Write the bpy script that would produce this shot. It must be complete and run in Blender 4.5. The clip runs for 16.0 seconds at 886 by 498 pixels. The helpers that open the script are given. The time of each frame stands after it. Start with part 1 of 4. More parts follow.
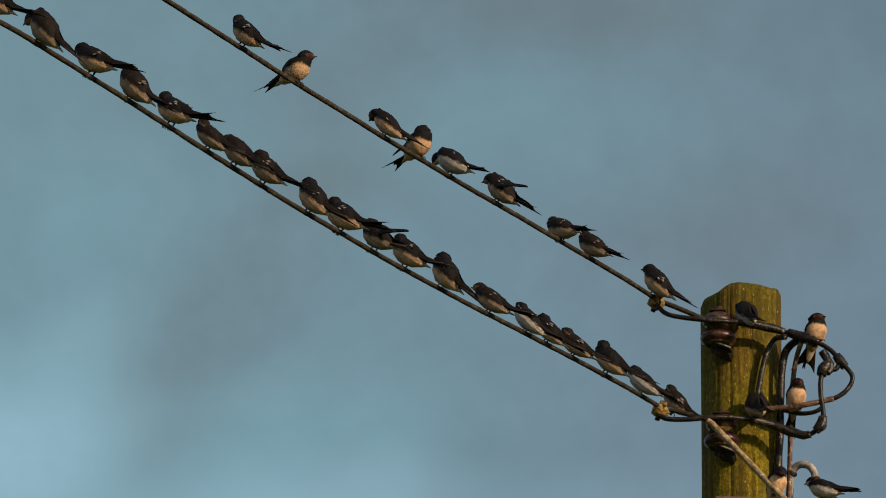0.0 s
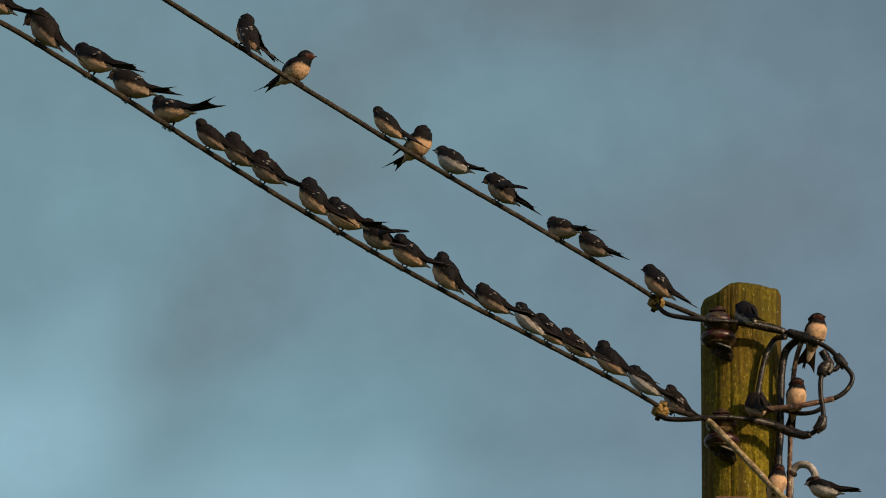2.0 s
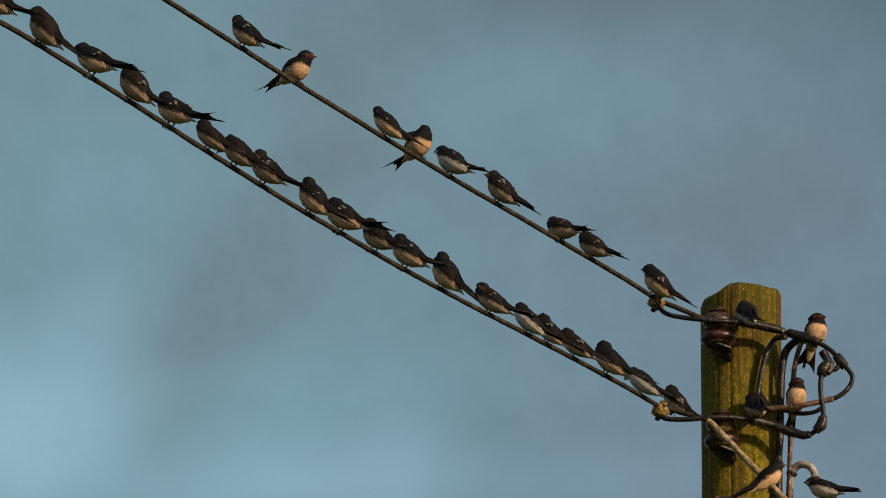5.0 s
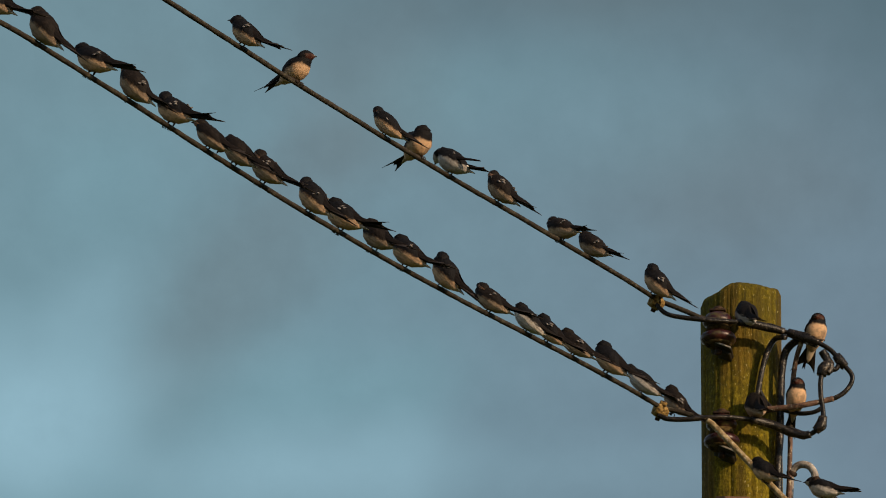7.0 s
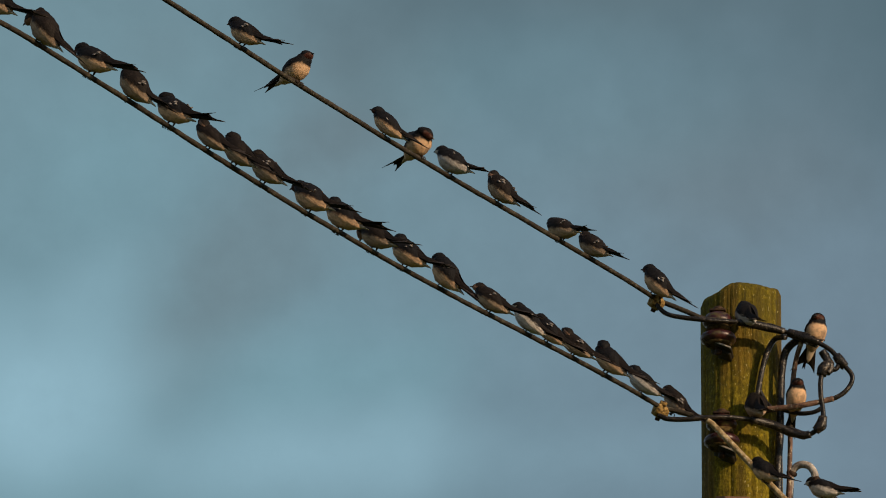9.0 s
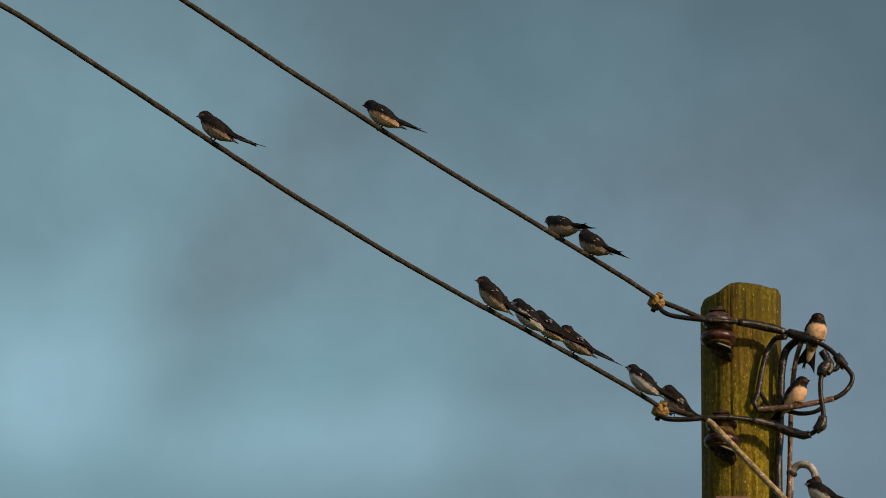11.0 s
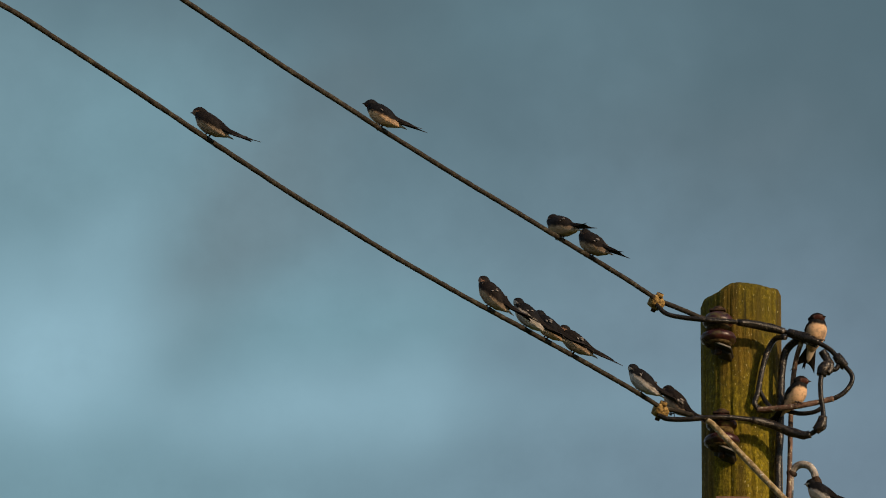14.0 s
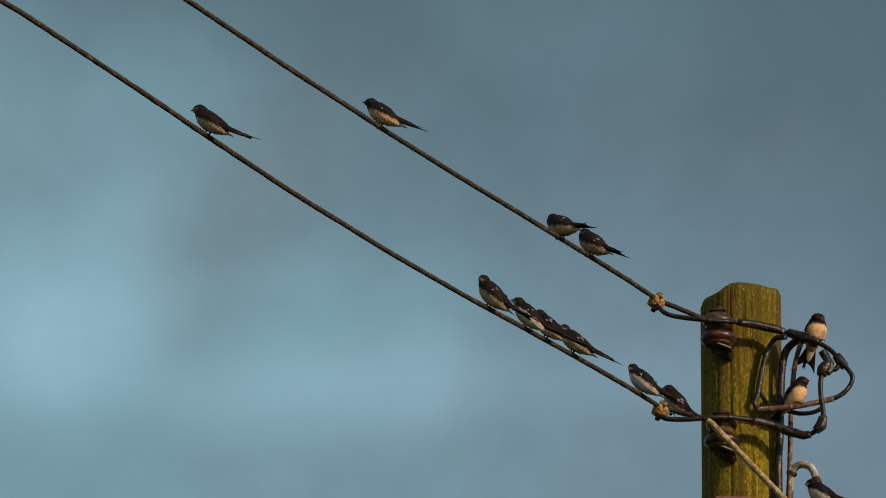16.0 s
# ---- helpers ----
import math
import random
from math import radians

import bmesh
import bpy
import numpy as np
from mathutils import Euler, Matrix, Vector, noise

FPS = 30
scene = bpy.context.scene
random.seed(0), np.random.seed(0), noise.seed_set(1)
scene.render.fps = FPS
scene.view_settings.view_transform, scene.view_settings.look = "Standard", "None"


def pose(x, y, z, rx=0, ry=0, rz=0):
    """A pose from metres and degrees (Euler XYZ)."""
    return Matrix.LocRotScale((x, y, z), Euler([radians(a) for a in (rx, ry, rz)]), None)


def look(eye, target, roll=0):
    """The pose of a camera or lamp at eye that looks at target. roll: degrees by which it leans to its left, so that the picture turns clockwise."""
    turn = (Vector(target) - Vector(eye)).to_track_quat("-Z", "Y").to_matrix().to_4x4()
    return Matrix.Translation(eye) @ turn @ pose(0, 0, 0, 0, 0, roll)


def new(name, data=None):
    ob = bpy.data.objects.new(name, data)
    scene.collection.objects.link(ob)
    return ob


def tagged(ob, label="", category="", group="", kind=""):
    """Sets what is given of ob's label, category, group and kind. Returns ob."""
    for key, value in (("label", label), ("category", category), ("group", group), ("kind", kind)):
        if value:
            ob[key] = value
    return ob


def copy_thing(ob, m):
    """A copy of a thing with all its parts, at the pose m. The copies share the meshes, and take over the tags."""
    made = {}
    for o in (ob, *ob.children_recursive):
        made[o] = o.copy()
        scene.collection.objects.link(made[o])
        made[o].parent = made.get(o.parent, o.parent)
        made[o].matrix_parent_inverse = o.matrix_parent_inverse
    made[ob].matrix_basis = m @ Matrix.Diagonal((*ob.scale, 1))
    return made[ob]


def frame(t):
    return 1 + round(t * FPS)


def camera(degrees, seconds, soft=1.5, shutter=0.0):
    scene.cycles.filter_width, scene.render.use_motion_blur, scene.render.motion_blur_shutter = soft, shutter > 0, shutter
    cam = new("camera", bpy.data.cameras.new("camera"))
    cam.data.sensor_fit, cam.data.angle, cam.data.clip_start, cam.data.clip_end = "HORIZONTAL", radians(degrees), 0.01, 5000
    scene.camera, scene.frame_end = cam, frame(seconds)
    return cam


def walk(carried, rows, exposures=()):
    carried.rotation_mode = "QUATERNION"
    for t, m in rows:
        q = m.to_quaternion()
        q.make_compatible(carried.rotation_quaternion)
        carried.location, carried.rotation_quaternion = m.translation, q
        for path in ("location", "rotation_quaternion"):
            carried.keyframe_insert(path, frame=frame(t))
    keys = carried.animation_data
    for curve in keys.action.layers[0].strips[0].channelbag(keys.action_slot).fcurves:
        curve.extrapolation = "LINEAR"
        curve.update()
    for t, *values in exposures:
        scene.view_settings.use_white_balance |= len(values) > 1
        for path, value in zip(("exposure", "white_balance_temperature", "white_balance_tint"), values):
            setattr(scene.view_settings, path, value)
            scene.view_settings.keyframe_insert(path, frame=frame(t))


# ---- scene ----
# camera: a long lens on a tripod, looking up at the head of a pole
cam = camera(7.77, 16.0, soft=1.0, shutter=0.3)
EYE = (-0.75, -15.0, 1.6)
CAM = Matrix.Translation(EYE) @ pose(0, 0, 0, 112.0, 0, 0) @ pose(0, 0, 0, 0, 0, 0.6)
walk(cam, [(0, CAM), (16.0, CAM)])

# light: low warm sun behind the camera, to its right, under a broken cloudy sky
SUN_TURN, SUN_HEIGHT = radians(131), radians(18)
world = bpy.data.worlds.new("sky")
scene.world = world
world.use_nodes = True
wn, wl = world.node_tree.nodes, world.node_tree.links
wn.clear()
w_sky = wn.new("ShaderNodeTexSky")
w_sky.sky_type, w_sky.sun_disc = "NISHITA", False
w_sky.sun_elevation, w_sky.sun_rotation = SUN_HEIGHT, SUN_TURN
w_tex = wn.new("ShaderNodeTexCoord")
w_noise = wn.new("ShaderNodeTexNoise")
w_noise.inputs["Scale"].default_value, w_noise.inputs["Detail"].default_value = 2.2, 5
w_mix = wn.new("ShaderNodeMix")
w_mix.data_type = "RGBA"
w_mix.inputs["B"].default_value = (1.9, 2.1, 2.3, 1)
w_out, w_bg = wn.new("ShaderNodeOutputWorld"), wn.new("ShaderNodeBackground")
w_bg.inputs["Strength"].default_value = 0.115
wl.new(w_tex.outputs["Generated"], w_noise.inputs["Vector"])
wl.new(w_noise.outputs["Fac"], w_mix.inputs["Factor"])
wl.new(w_sky.outputs["Color"], w_mix.inputs["A"])
wl.new(w_mix.outputs["Result"], w_bg.inputs["Color"])
wl.new(w_bg.outputs["Background"], w_out.inputs["Surface"])

sun_data = bpy.data.lights.new("sun", "SUN")
sun_data.energy, sun_data.angle, sun_data.color = 3.6, radians(0.6), (1.0, 0.74, 0.48)
sun = new("sun", sun_data)
TO_SUN = Vector((math.sin(SUN_TURN) * math.cos(SUN_HEIGHT), math.cos(SUN_TURN) * math.cos(SUN_HEIGHT), math.sin(SUN_HEIGHT)))
sun.matrix_world = look(TO_SUN * 60, (0, 0, 0))
scene.view_settings.exposure = 0.0


# ---- materials ----
class Mat:
    """A small node material: principled surface with helpers that add nodes."""

    def __init__(self, name, rough=0.6, metal=0.0, spec=0.4):
        self.m = bpy.data.materials.new(name)
        self.m.use_nodes = True
        self.n, self.l = self.m.node_tree.nodes, self.m.node_tree.links
        self.b = self.n["Principled BSDF"]
        self.b.inputs["Roughness"].default_value = rough
        self.b.inputs["Metallic"].default_value = metal
        self.b.inputs["Specular IOR Level"].default_value = spec
        self.c = self.n.new("ShaderNodeTexCoord")

    def noise(self, scale, detail=4, stretch=(1, 1, 1), rough=0.55):
        mp = self.n.new("ShaderNodeMapping")
        mp.inputs["Scale"].default_value = stretch
        self.l.new(self.c.outputs["Object"], mp.inputs["Vector"])
        t = self.n.new("ShaderNodeTexNoise")
        t.inputs["Scale"].default_value, t.inputs["Detail"].default_value, t.inputs["Roughness"].default_value = scale, detail, rough
        self.l.new(mp.outputs["Vector"], t.inputs["Vector"])
        return t.outputs["Fac"]

    def axis(self, k):
        s = self.n.new("ShaderNodeSeparateXYZ")
        self.l.new(self.c.outputs["Object"], s.inputs["Vector"])
        return s.outputs["XYZ".index(k)]

    def rand(self):
        return self.n.new("ShaderNodeObjectInfo").outputs["Random"]

    def math(self, op, a, b=0.0, c=0.0):
        t = self.n.new("ShaderNodeMath")
        t.operation = op
        for i, v in enumerate((a, b, c)):
            if isinstance(v, (int, float)):
                t.inputs[i].default_value = v
            else:
                self.l.new(v, t.inputs[i])
        return t.outputs[0]

    def step(self, v, a, b):
        t = self.n.new("ShaderNodeMapRange")
        t.interpolation_type = "SMOOTHSTEP"
        self.l.new(v, t.inputs["Value"])
        t.inputs["From Min"].default_value, t.inputs["From Max"].default_value = a, b
        return t.outputs["Result"]

    def ramp(self, fac, stops):
        r = self.n.new("ShaderNodeValToRGB")
        e = r.color_ramp.elements
        while len(e) < len(stops):
            e.new(0.5)
        for el, (p, col) in zip(e, stops):
            el.position, el.color = p, (*col, 1)
        self.l.new(fac, r.inputs["Fac"])
        return r.outputs["Color"]

    def mix(self, fac, a, b, blend="MIX"):
        t = self.n.new("ShaderNodeMix")
        t.data_type, t.blend_type = "RGBA", blend
        for key, v in (("Factor", fac), ("A", a), ("B", b)):
            if isinstance(v, tuple):
                t.inputs[key].default_value = (*v, 1)
            elif isinstance(v, (int, float)):
                t.inputs[key].default_value = v
            else:
                self.l.new(v, t.inputs[key])
        return t.outputs["Result"]

    def color(self, v):
        if isinstance(v, tuple):
            self.b.inputs["Base Color"].default_value = (*v, 1)
        else:
            self.l.new(v, self.b.inputs["Base Color"])
        return self

    def rough(self, v):
        self.l.new(v, self.b.inputs["Roughness"])
        return self

    def bump(self, h, strength=0.5, dist=0.002):
        t = self.n.new("ShaderNodeBump")
        t.inputs["Strength"].default_value, t.inputs["Distance"].default_value = strength, dist
        self.l.new(h, t.inputs["Height"])
        self.l.new(t.outputs["Normal"], self.b.inputs["Normal"])
        return self


def mat_pole():
    """Grey-brown wood under a thin skin of yellow-green algae, with dark checks, pale specks and painted glints."""
    m = Mat("algae_covered_wood", rough=0.85, spec=0.22)
    grain = m.noise(85, 7, (1, 1, 0.05), 0.65)
    patch = m.noise(9, 6, (1, 1, 0.22), 0.6)
    fine = m.noise(150, 6, (1, 1, 0.55), 0.72)
    flake = m.noise(60, 5, (1, 1, 0.8), 0.7)
    streak = m.noise(20, 4, (1, 1, 0.06))
    wood = m.ramp(grain, [(0.25, (0.040, 0.027, 0.006)), (0.52, (0.165, 0.100, 0.011)), (0.8, (0.28, 0.175, 0.026))])
    alga = m.ramp(fine, [(0.32, (0.050, 0.041, 0.002)), (0.52, (0.195, 0.152, 0.005)), (0.70, (0.40, 0.310, 0.022))])
    c = m.mix(m.step(patch, 0.36, 0.58), wood, alga)
    c = m.mix(m.math("MULTIPLY", m.step(flake, 0.52, 0.40), 0.55), c, (0.060, 0.050, 0.004))
    c = m.mix(m.math("MULTIPLY", m.step(streak, 0.49, 0.36), 0.75), c, (0.055, 0.036, 0.005))
    c = m.mix(m.step(grain, 0.36, 0.29), c, (0.018, 0.013, 0.003))
    # darker olive towards the top of the shaft, its border broken by noise
    top_tone = m.math("ADD", m.axis("Z"), m.math("MULTIPLY", m.math("SUBTRACT", patch, 0.5), 0.9))
    c = m.mix(m.math("MULTIPLY", m.step(top_tone, 7.20, 7.48), 0.45), c, (0.058, 0.050, 0.005))
    # small pale specks that put the wood's bright glints into its colour
    c = m.mix(m.math("MULTIPLY", m.step(m.noise(230, 3, (1, 1, 0.45)), 0.66, 0.72), 0.8), c, (0.56, 0.49, 0.20))
    h = m.math("ADD", m.math("MULTIPLY", grain, 1.3), m.math("ADD", m.math("MULTIPLY", fine, 0.9), m.math("ADD", flake, streak)))
    return m.color(c).bump(h, 0.9, 0.004).m


def mat_wire():
    m = Mat("weathered_wire_sheath", rough=0.75, spec=0.3)
    a, b = m.noise(60, 5), m.noise(320, 3)
    c = m.ramp(a, [(0.3, (0.012, 0.009, 0.006)), (0.55, (0.034, 0.026, 0.018)), (0.75, (0.090, 0.080, 0.055))])
    c = m.mix(m.step(b, 0.62, 0.72), c, (0.13, 0.122, 0.072))
    return m.color(c).bump(m.math("ADD", a, m.math("MULTIPLY", b, 0.5)), 0.8, 0.003).m


def mat_cable(name, dark, mid, light, gloss=0.35):
    m = Mat(name, rough=gloss, spec=0.32)
    a, b = m.noise(70, 5), m.noise(260, 3)
    c = m.ramp(a, [(0.3, dark), (0.55, mid), (0.72, light)])
    # pale flecks: real wear plus the sheath's speckled highlights painted in
    worn_glints = m.math("MULTIPLY", m.step(m.noise(115, 4, (1, 1, 1), 0.7), 0.57, 0.68), 0.75)
    c = m.mix(worn_glints, c, tuple(min(0.7, 4.2 * v + 0.01) for v in light))
    m.rough(m.math("ADD", m.math("MULTIPLY", b, 0.4), gloss - 0.15))
    return m.color(c).bump(m.math("ADD", a, m.math("MULTIPLY", b, 0.4)), 0.8, 0.003).m


def mat_porcelain():
    m = Mat("brown_glazed_porcelain", rough=0.3, spec=0.45)
    a, dirt = m.noise(55, 4), m.noise(38, 5, (1, 1, 1.6), 0.65)
    c = m.ramp(a, [(0.3, (0.015, 0.004, 0.005)), (0.55, (0.042, 0.010, 0.011)), (0.8, (0.09, 0.028, 0.022))])
    c = m.mix(m.step(dirt, 0.50, 0.64), c, (0.075, 0.060, 0.018))
    m.rough(m.math("ADD", m.math("MULTIPLY", dirt, 0.9), -0.08))
    return m.color(c).bump(m.math("ADD", m.noise(160, 3), dirt), 0.45, 0.002).m


def mat_rust():
    m = Mat("rusted_iron", rough=0.7, metal=0.35)
    c = m.ramp(m.noise(90, 5), [(0.3, (0.012, 0.009, 0.007)), (0.55, (0.05, 0.026, 0.014)), (0.8, (0.15, 0.08, 0.035))])
    return m.color(c).bump(m.noise(220, 4), 0.7, 0.002).m


def mat_lichen(name="ochre_lichen_crust", k=1.0):
    m = Mat(name, rough=0.9, spec=0.2)
    c = m.ramp(m.noise(110, 5), [(0.32, (0.045 * k, 0.028 * k, 0.010 * k)), (0.5, (0.27 * k, 0.17 * k, 0.055 * k)), (0.75, (0.45 * k, 0.32 * k, 0.13 * k))])
    return m.color(c).bump(m.noise(160, 4), 0.9, 0.004).m


def plumage(name, pale, dark, z0, soft, slope=0.0, front=False, patch=None):
    """Dark above, pale below, with a feathered border; patch adds a second mark by its place along the part."""
    m = Mat(name, rough=0.7, spec=0.15)
    barbs, clumps = m.noise(420, 4, (0.5, 1, 1)), m.noise(85, 3, (0.7, 1, 1))
    h = m.math("ADD", m.axis("Z"), m.math("MULTIPLY", m.axis("X"), slope))
    h = m.math("ADD", h, m.math("MULTIPLY", m.math("SUBTRACT", clumps, 0.5), 0.018))
    up = m.step(h, z0 - soft, z0 + soft)
    if front:
        up = m.math("MAXIMUM", up, m.step(m.axis("X"), 0.001, -0.005))
    lo = m.mix(m.math("MULTIPLY", m.rand(), 0.55), pale, tuple(p * q for p, q in zip(pale, (0.72, 0.74, 0.80))))
    lo = m.mix(m.step(barbs, 0.50, 0.72), lo, tuple(0.88 * p for p in pale))
    hi = m.mix(m.step(clumps, 0.45, 0.7), dark, tuple(1.6 * p for p in dark))
    # grey-brown mottling paints wing shadows and uneven feather overlap into the pale belly
    lo = m.mix(m.math("MULTIPLY", m.step(m.noise(150, 3), 0.50, 0.66), 0.35), lo, (0.17, 0.13, 0.105))
    lo = m.mix(m.math("MULTIPLY", m.step(m.noise(48, 4, (0.8, 1, 1.3)), 0.49, 0.64), 0.50), lo, (0.12, 0.095, 0.08))
    c = m.mix(up, lo, hi)
    if patch:
        col, axis, a, b = patch
        c = m.mix(m.step(m.math("ADD", m.axis(axis), m.math("MULTIPLY", m.math("SUBTRACT", clumps, 0.5), 0.006)), a, b), c, col)
    return m.color(c).bump(m.math("ADD", m.math("MULTIPLY", barbs, 0.5), clumps), 0.55, 0.004).m


def plain(name, col, rough=0.5, spec=0.4, var=0.35, scale=200, stretch=(0.2, 1, 1), dist=0.0015):
    m = Mat(name, rough=rough, spec=spec)
    n = m.noise(scale, 4, stretch)
    c = m.ramp(n, [(0.3, tuple(v * (1 - var) for v in col)), (0.7, tuple(v * (1 + var) for v in col))])
    return m.color(c).bump(n, 0.5, dist).m


def mat_ground():
    m = Mat("rough_grass", rough=0.95, spec=0.1)
    c = m.ramp(m.noise(0.6, 8), [(0.3, (0.035, 0.055, 0.016)), (0.55, (0.06, 0.085, 0.025)), (0.75, (0.11, 0.10, 0.045))])
    return m.color(c).bump(m.noise(9, 4), 0.6, 0.05).m


def mat_clouds():
    """Distant cloud: soft teal breaks, grey banks, low white glow; it is the sky's own light."""
    m = Mat("distant_cloud")
    out, em = m.n["Material Output"], m.n.new("ShaderNodeEmission")
    warp = m.noise(0.055, 4, (1, 1, 1), 0.5)
    fine = m.noise(0.16, 5, (1, 1, 1), 0.5)
    u, v = m.axis("X"), m.axis("Y")

    def blob(x, y, rx, ry, lean, amount=1.0):
        ca, sa = math.cos(radians(lean)), math.sin(radians(lean))
        du, dv = m.math("SUBTRACT", u, x), m.math("SUBTRACT", v, y)
        p = m.math("ADD", m.math("MULTIPLY", du, ca / rx), m.math("MULTIPLY", dv, sa / rx))
        q = m.math("ADD", m.math("MULTIPLY", du, -sa / ry), m.math("MULTIPLY", dv, ca / ry))
        d = m.math("SQRT", m.math("ADD", m.math("MULTIPLY", p, p), m.math("MULTIPLY", q, q)))
        d = m.math("ADD", d, m.math("MULTIPLY", m.math("SUBTRACT", warp, 0.5), 1.5))
        d = m.math("ADD", d, m.math("MULTIPLY", m.math("SUBTRACT", fine, 0.5), 0.8))
        return m.math("MULTIPLY", m.step(d, 1.25, 0.0), amount)

    side = m.step(u, -24, 24)
    tall = m.step(v, -14, 14)
    base = m.mix(side, (0.174, 0.303, 0.360), (0.156, 0.225, 0.285))
    base = m.mix(m.math("MULTIPLY", tall, 0.55), base, (0.148, 0.230, 0.268))
    c = base
    for x, y, rx, ry, lean, amount in CLOUD_GREY:
        c = m.mix(blob(x, y, rx, ry, lean, amount), c, (0.142, 0.182, 0.204))
    for x, y, rx, ry, lean, amount in CLOUD_TEAL:
        c = m.mix(blob(x, y, rx, ry, lean, amount), c, (0.185, 0.335, 0.395))
    for x, y, rx, ry, lean, amount in CLOUD_GLOW:
        c = m.mix(blob(x, y, rx, ry, lean, amount), c, (0.29, 0.475, 0.568))
    mottle = m.math("ADD", 0.905, m.math("MULTIPLY", m.noise(0.32, 6, (1, 1, 1), 0.6), 0.24))
    m.l.new(c, em.inputs["Color"])
    m.l.new(mottle, em.inputs["Strength"])
    m.l.new(em.outputs["Emission"], out.inputs["Surface"])
    return m.m


CLOUD_GREY = [(-10.5, -2.5, 8, 5.0, 55, 0.42), (-14, -8, 6, 3.5, 65, 0.25), (-5.5, 4.0, 6.0, 3.6, 25, 0.66), (-5.0, 8.5, 6.5, 4.0, 20, 0.3), (14, 1.0, 9, 5, 10, 0.4), (5, 13, 12, 4, -10, 0.6), (-17, 6, 6, 3, 40, 0.2)]
CLOUD_TEAL = [(-18, 3, 6, 6, 40, 0.5), (-1, 6, 8, 3, 15, 0.35), (-6, -9, 10, 4, 10, 0.7), (8, 6, 9, 5, 0, 0.25)]
CLOUD_GLOW = [(-21, -10.5, 6.5, 6.0, 20, 0.75), (-18.5, -4.5, 4.5, 2.8, 35, 0.22), (-8, -13, 12, 3.5, 5, 0.55), (8, -13, 16, 2.6, 0, 0.16)]

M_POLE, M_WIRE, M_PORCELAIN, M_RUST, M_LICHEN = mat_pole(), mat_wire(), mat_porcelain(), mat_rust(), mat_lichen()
M_CRUST = mat_lichen("dull_green_ochre_crust", 0.30)
M_BLACK = mat_cable("black_cable_sheath", (0.006, 0.005, 0.004), (0.013, 0.010, 0.008), (0.042, 0.032, 0.022), 0.26)
M_BROWN = mat_cable("faded_brown_cable_sheath", (0.06, 0.03, 0.02), (0.14, 0.075, 0.05), (0.26, 0.17, 0.12), 0.55)
M_CREAM = mat_cable("dirty_cream_cable_sheath", (0.10, 0.065, 0.028), (0.33, 0.24, 0.12), (0.62, 0.52, 0.34), 0.55)
M_GREY = mat_cable("pale_grey_conduit", (0.16, 0.13, 0.11), (0.36, 0.32, 0.29), (0.52, 0.48, 0.45), 0.5)
M_IRON = plain("blackened_iron", (0.016, 0.013, 0.011), 0.55, 0.4, 0.5, 120, (1, 1, 1))
M_PINK = plain("faded_pink_paint", (0.16, 0.085, 0.060), 0.7, 0.3, 0.4, 90, (1, 1, 1))
M_STEEL = plain("dull_galvanised_steel", (0.22, 0.20, 0.17), 0.5, 0.5, 0.5, 160, (1, 1, 1))

DARK = (0.006, 0.0055, 0.0065)
BROWN_DARK = (0.010, 0.0072, 0.006)
RUST = (0.058, 0.017, 0.012)
BODY = {
    "cream": plumage("cream_belly_plumage", (0.72, 0.46, 0.27), DARK, -0.004, 0.005, 0.10, patch=(DARK, "X", 0.031, 0.037)),
    "buff": plumage("buff_belly_plumage", (0.50, 0.35, 0.23), BROWN_DARK, -0.005, 0.005, 0.10, patch=(BROWN_DARK, "X", 0.037, 0.042)),
    "white": plumage("white_belly_plumage", (0.60, 0.54, 0.485), DARK, 0.000, 0.004, 0.05),
}
HEAD = {
    "cream": plumage("rust_throat_plumage", RUST, DARK, -0.0055, 0.0022, -0.30, True),
    "buff": plumage("dull_rust_throat_plumage", (0.30, 0.155, 0.095), BROWN_DARK, 0.0008, 0.002, -0.20, True),
    "white": plumage("white_throat_plumage", (0.58, 0.52, 0.46), DARK, -0.0035, 0.002, -0.15, True),
}


def mat_feathers(name, col, rough, spec, down):
    """Dark vanes with fine barbs and pale patches of ruffled down and painted sun highlights."""
    m = Mat(name, rough=rough, spec=spec)
    n = m.noise(260, 4, (1, 0.3, 1))
    c = m.ramp(n, [(0.3, tuple(v * 0.55 for v in col)), (0.7, tuple(v * 1.6 for v in col))])
    edges = m.math("FRACT", m.math("ADD", m.math("MULTIPLY", m.axis("X"), 170), m.math("MULTIPLY", n, 0.5)))
    c = m.mix(m.math("MULTIPLY", m.step(edges, 0.80, 0.97), 0.45), c, (0.040, 0.030, 0.025))
    # pale flecks: ruffled down plus sunlit highlights, painted into the vane colour
    pale_flecks = m.noise(55, 3, (1, 0.7, 1), 0.65)
    pale_flecks = m.math("ADD", pale_flecks, m.math("MULTIPLY", m.math("SUBTRACT", m.rand(), 0.5), 0.10))
    c = m.mix(m.step(pale_flecks, down, down + 0.06), c, (0.30, 0.26, 0.24))
    return m.color(c).bump(n, 0.5, 0.0015).m


M_WING = mat_feathers("brown_black_flight_feathers", (0.0105, 0.0076, 0.0066), 0.62, 0.15, 0.66)
M_COVERT = mat_feathers("glossy_black_coverts", (0.0062, 0.0052, 0.0056), 0.5, 0.20, 0.56)
M_TAIL = plain("dark_tail_feathers", (0.028, 0.0205, 0.0165), 0.6, 0.18, 0.5, 260)
M_VENT = plain("pale_undertail_feathers", (0.50, 0.39, 0.28), 0.7, 0.2, 0.25, 260)
M_RUMP = plain("white_rump_feathers", (0.62, 0.58, 0.55), 0.7, 0.2, 0.15, 260)
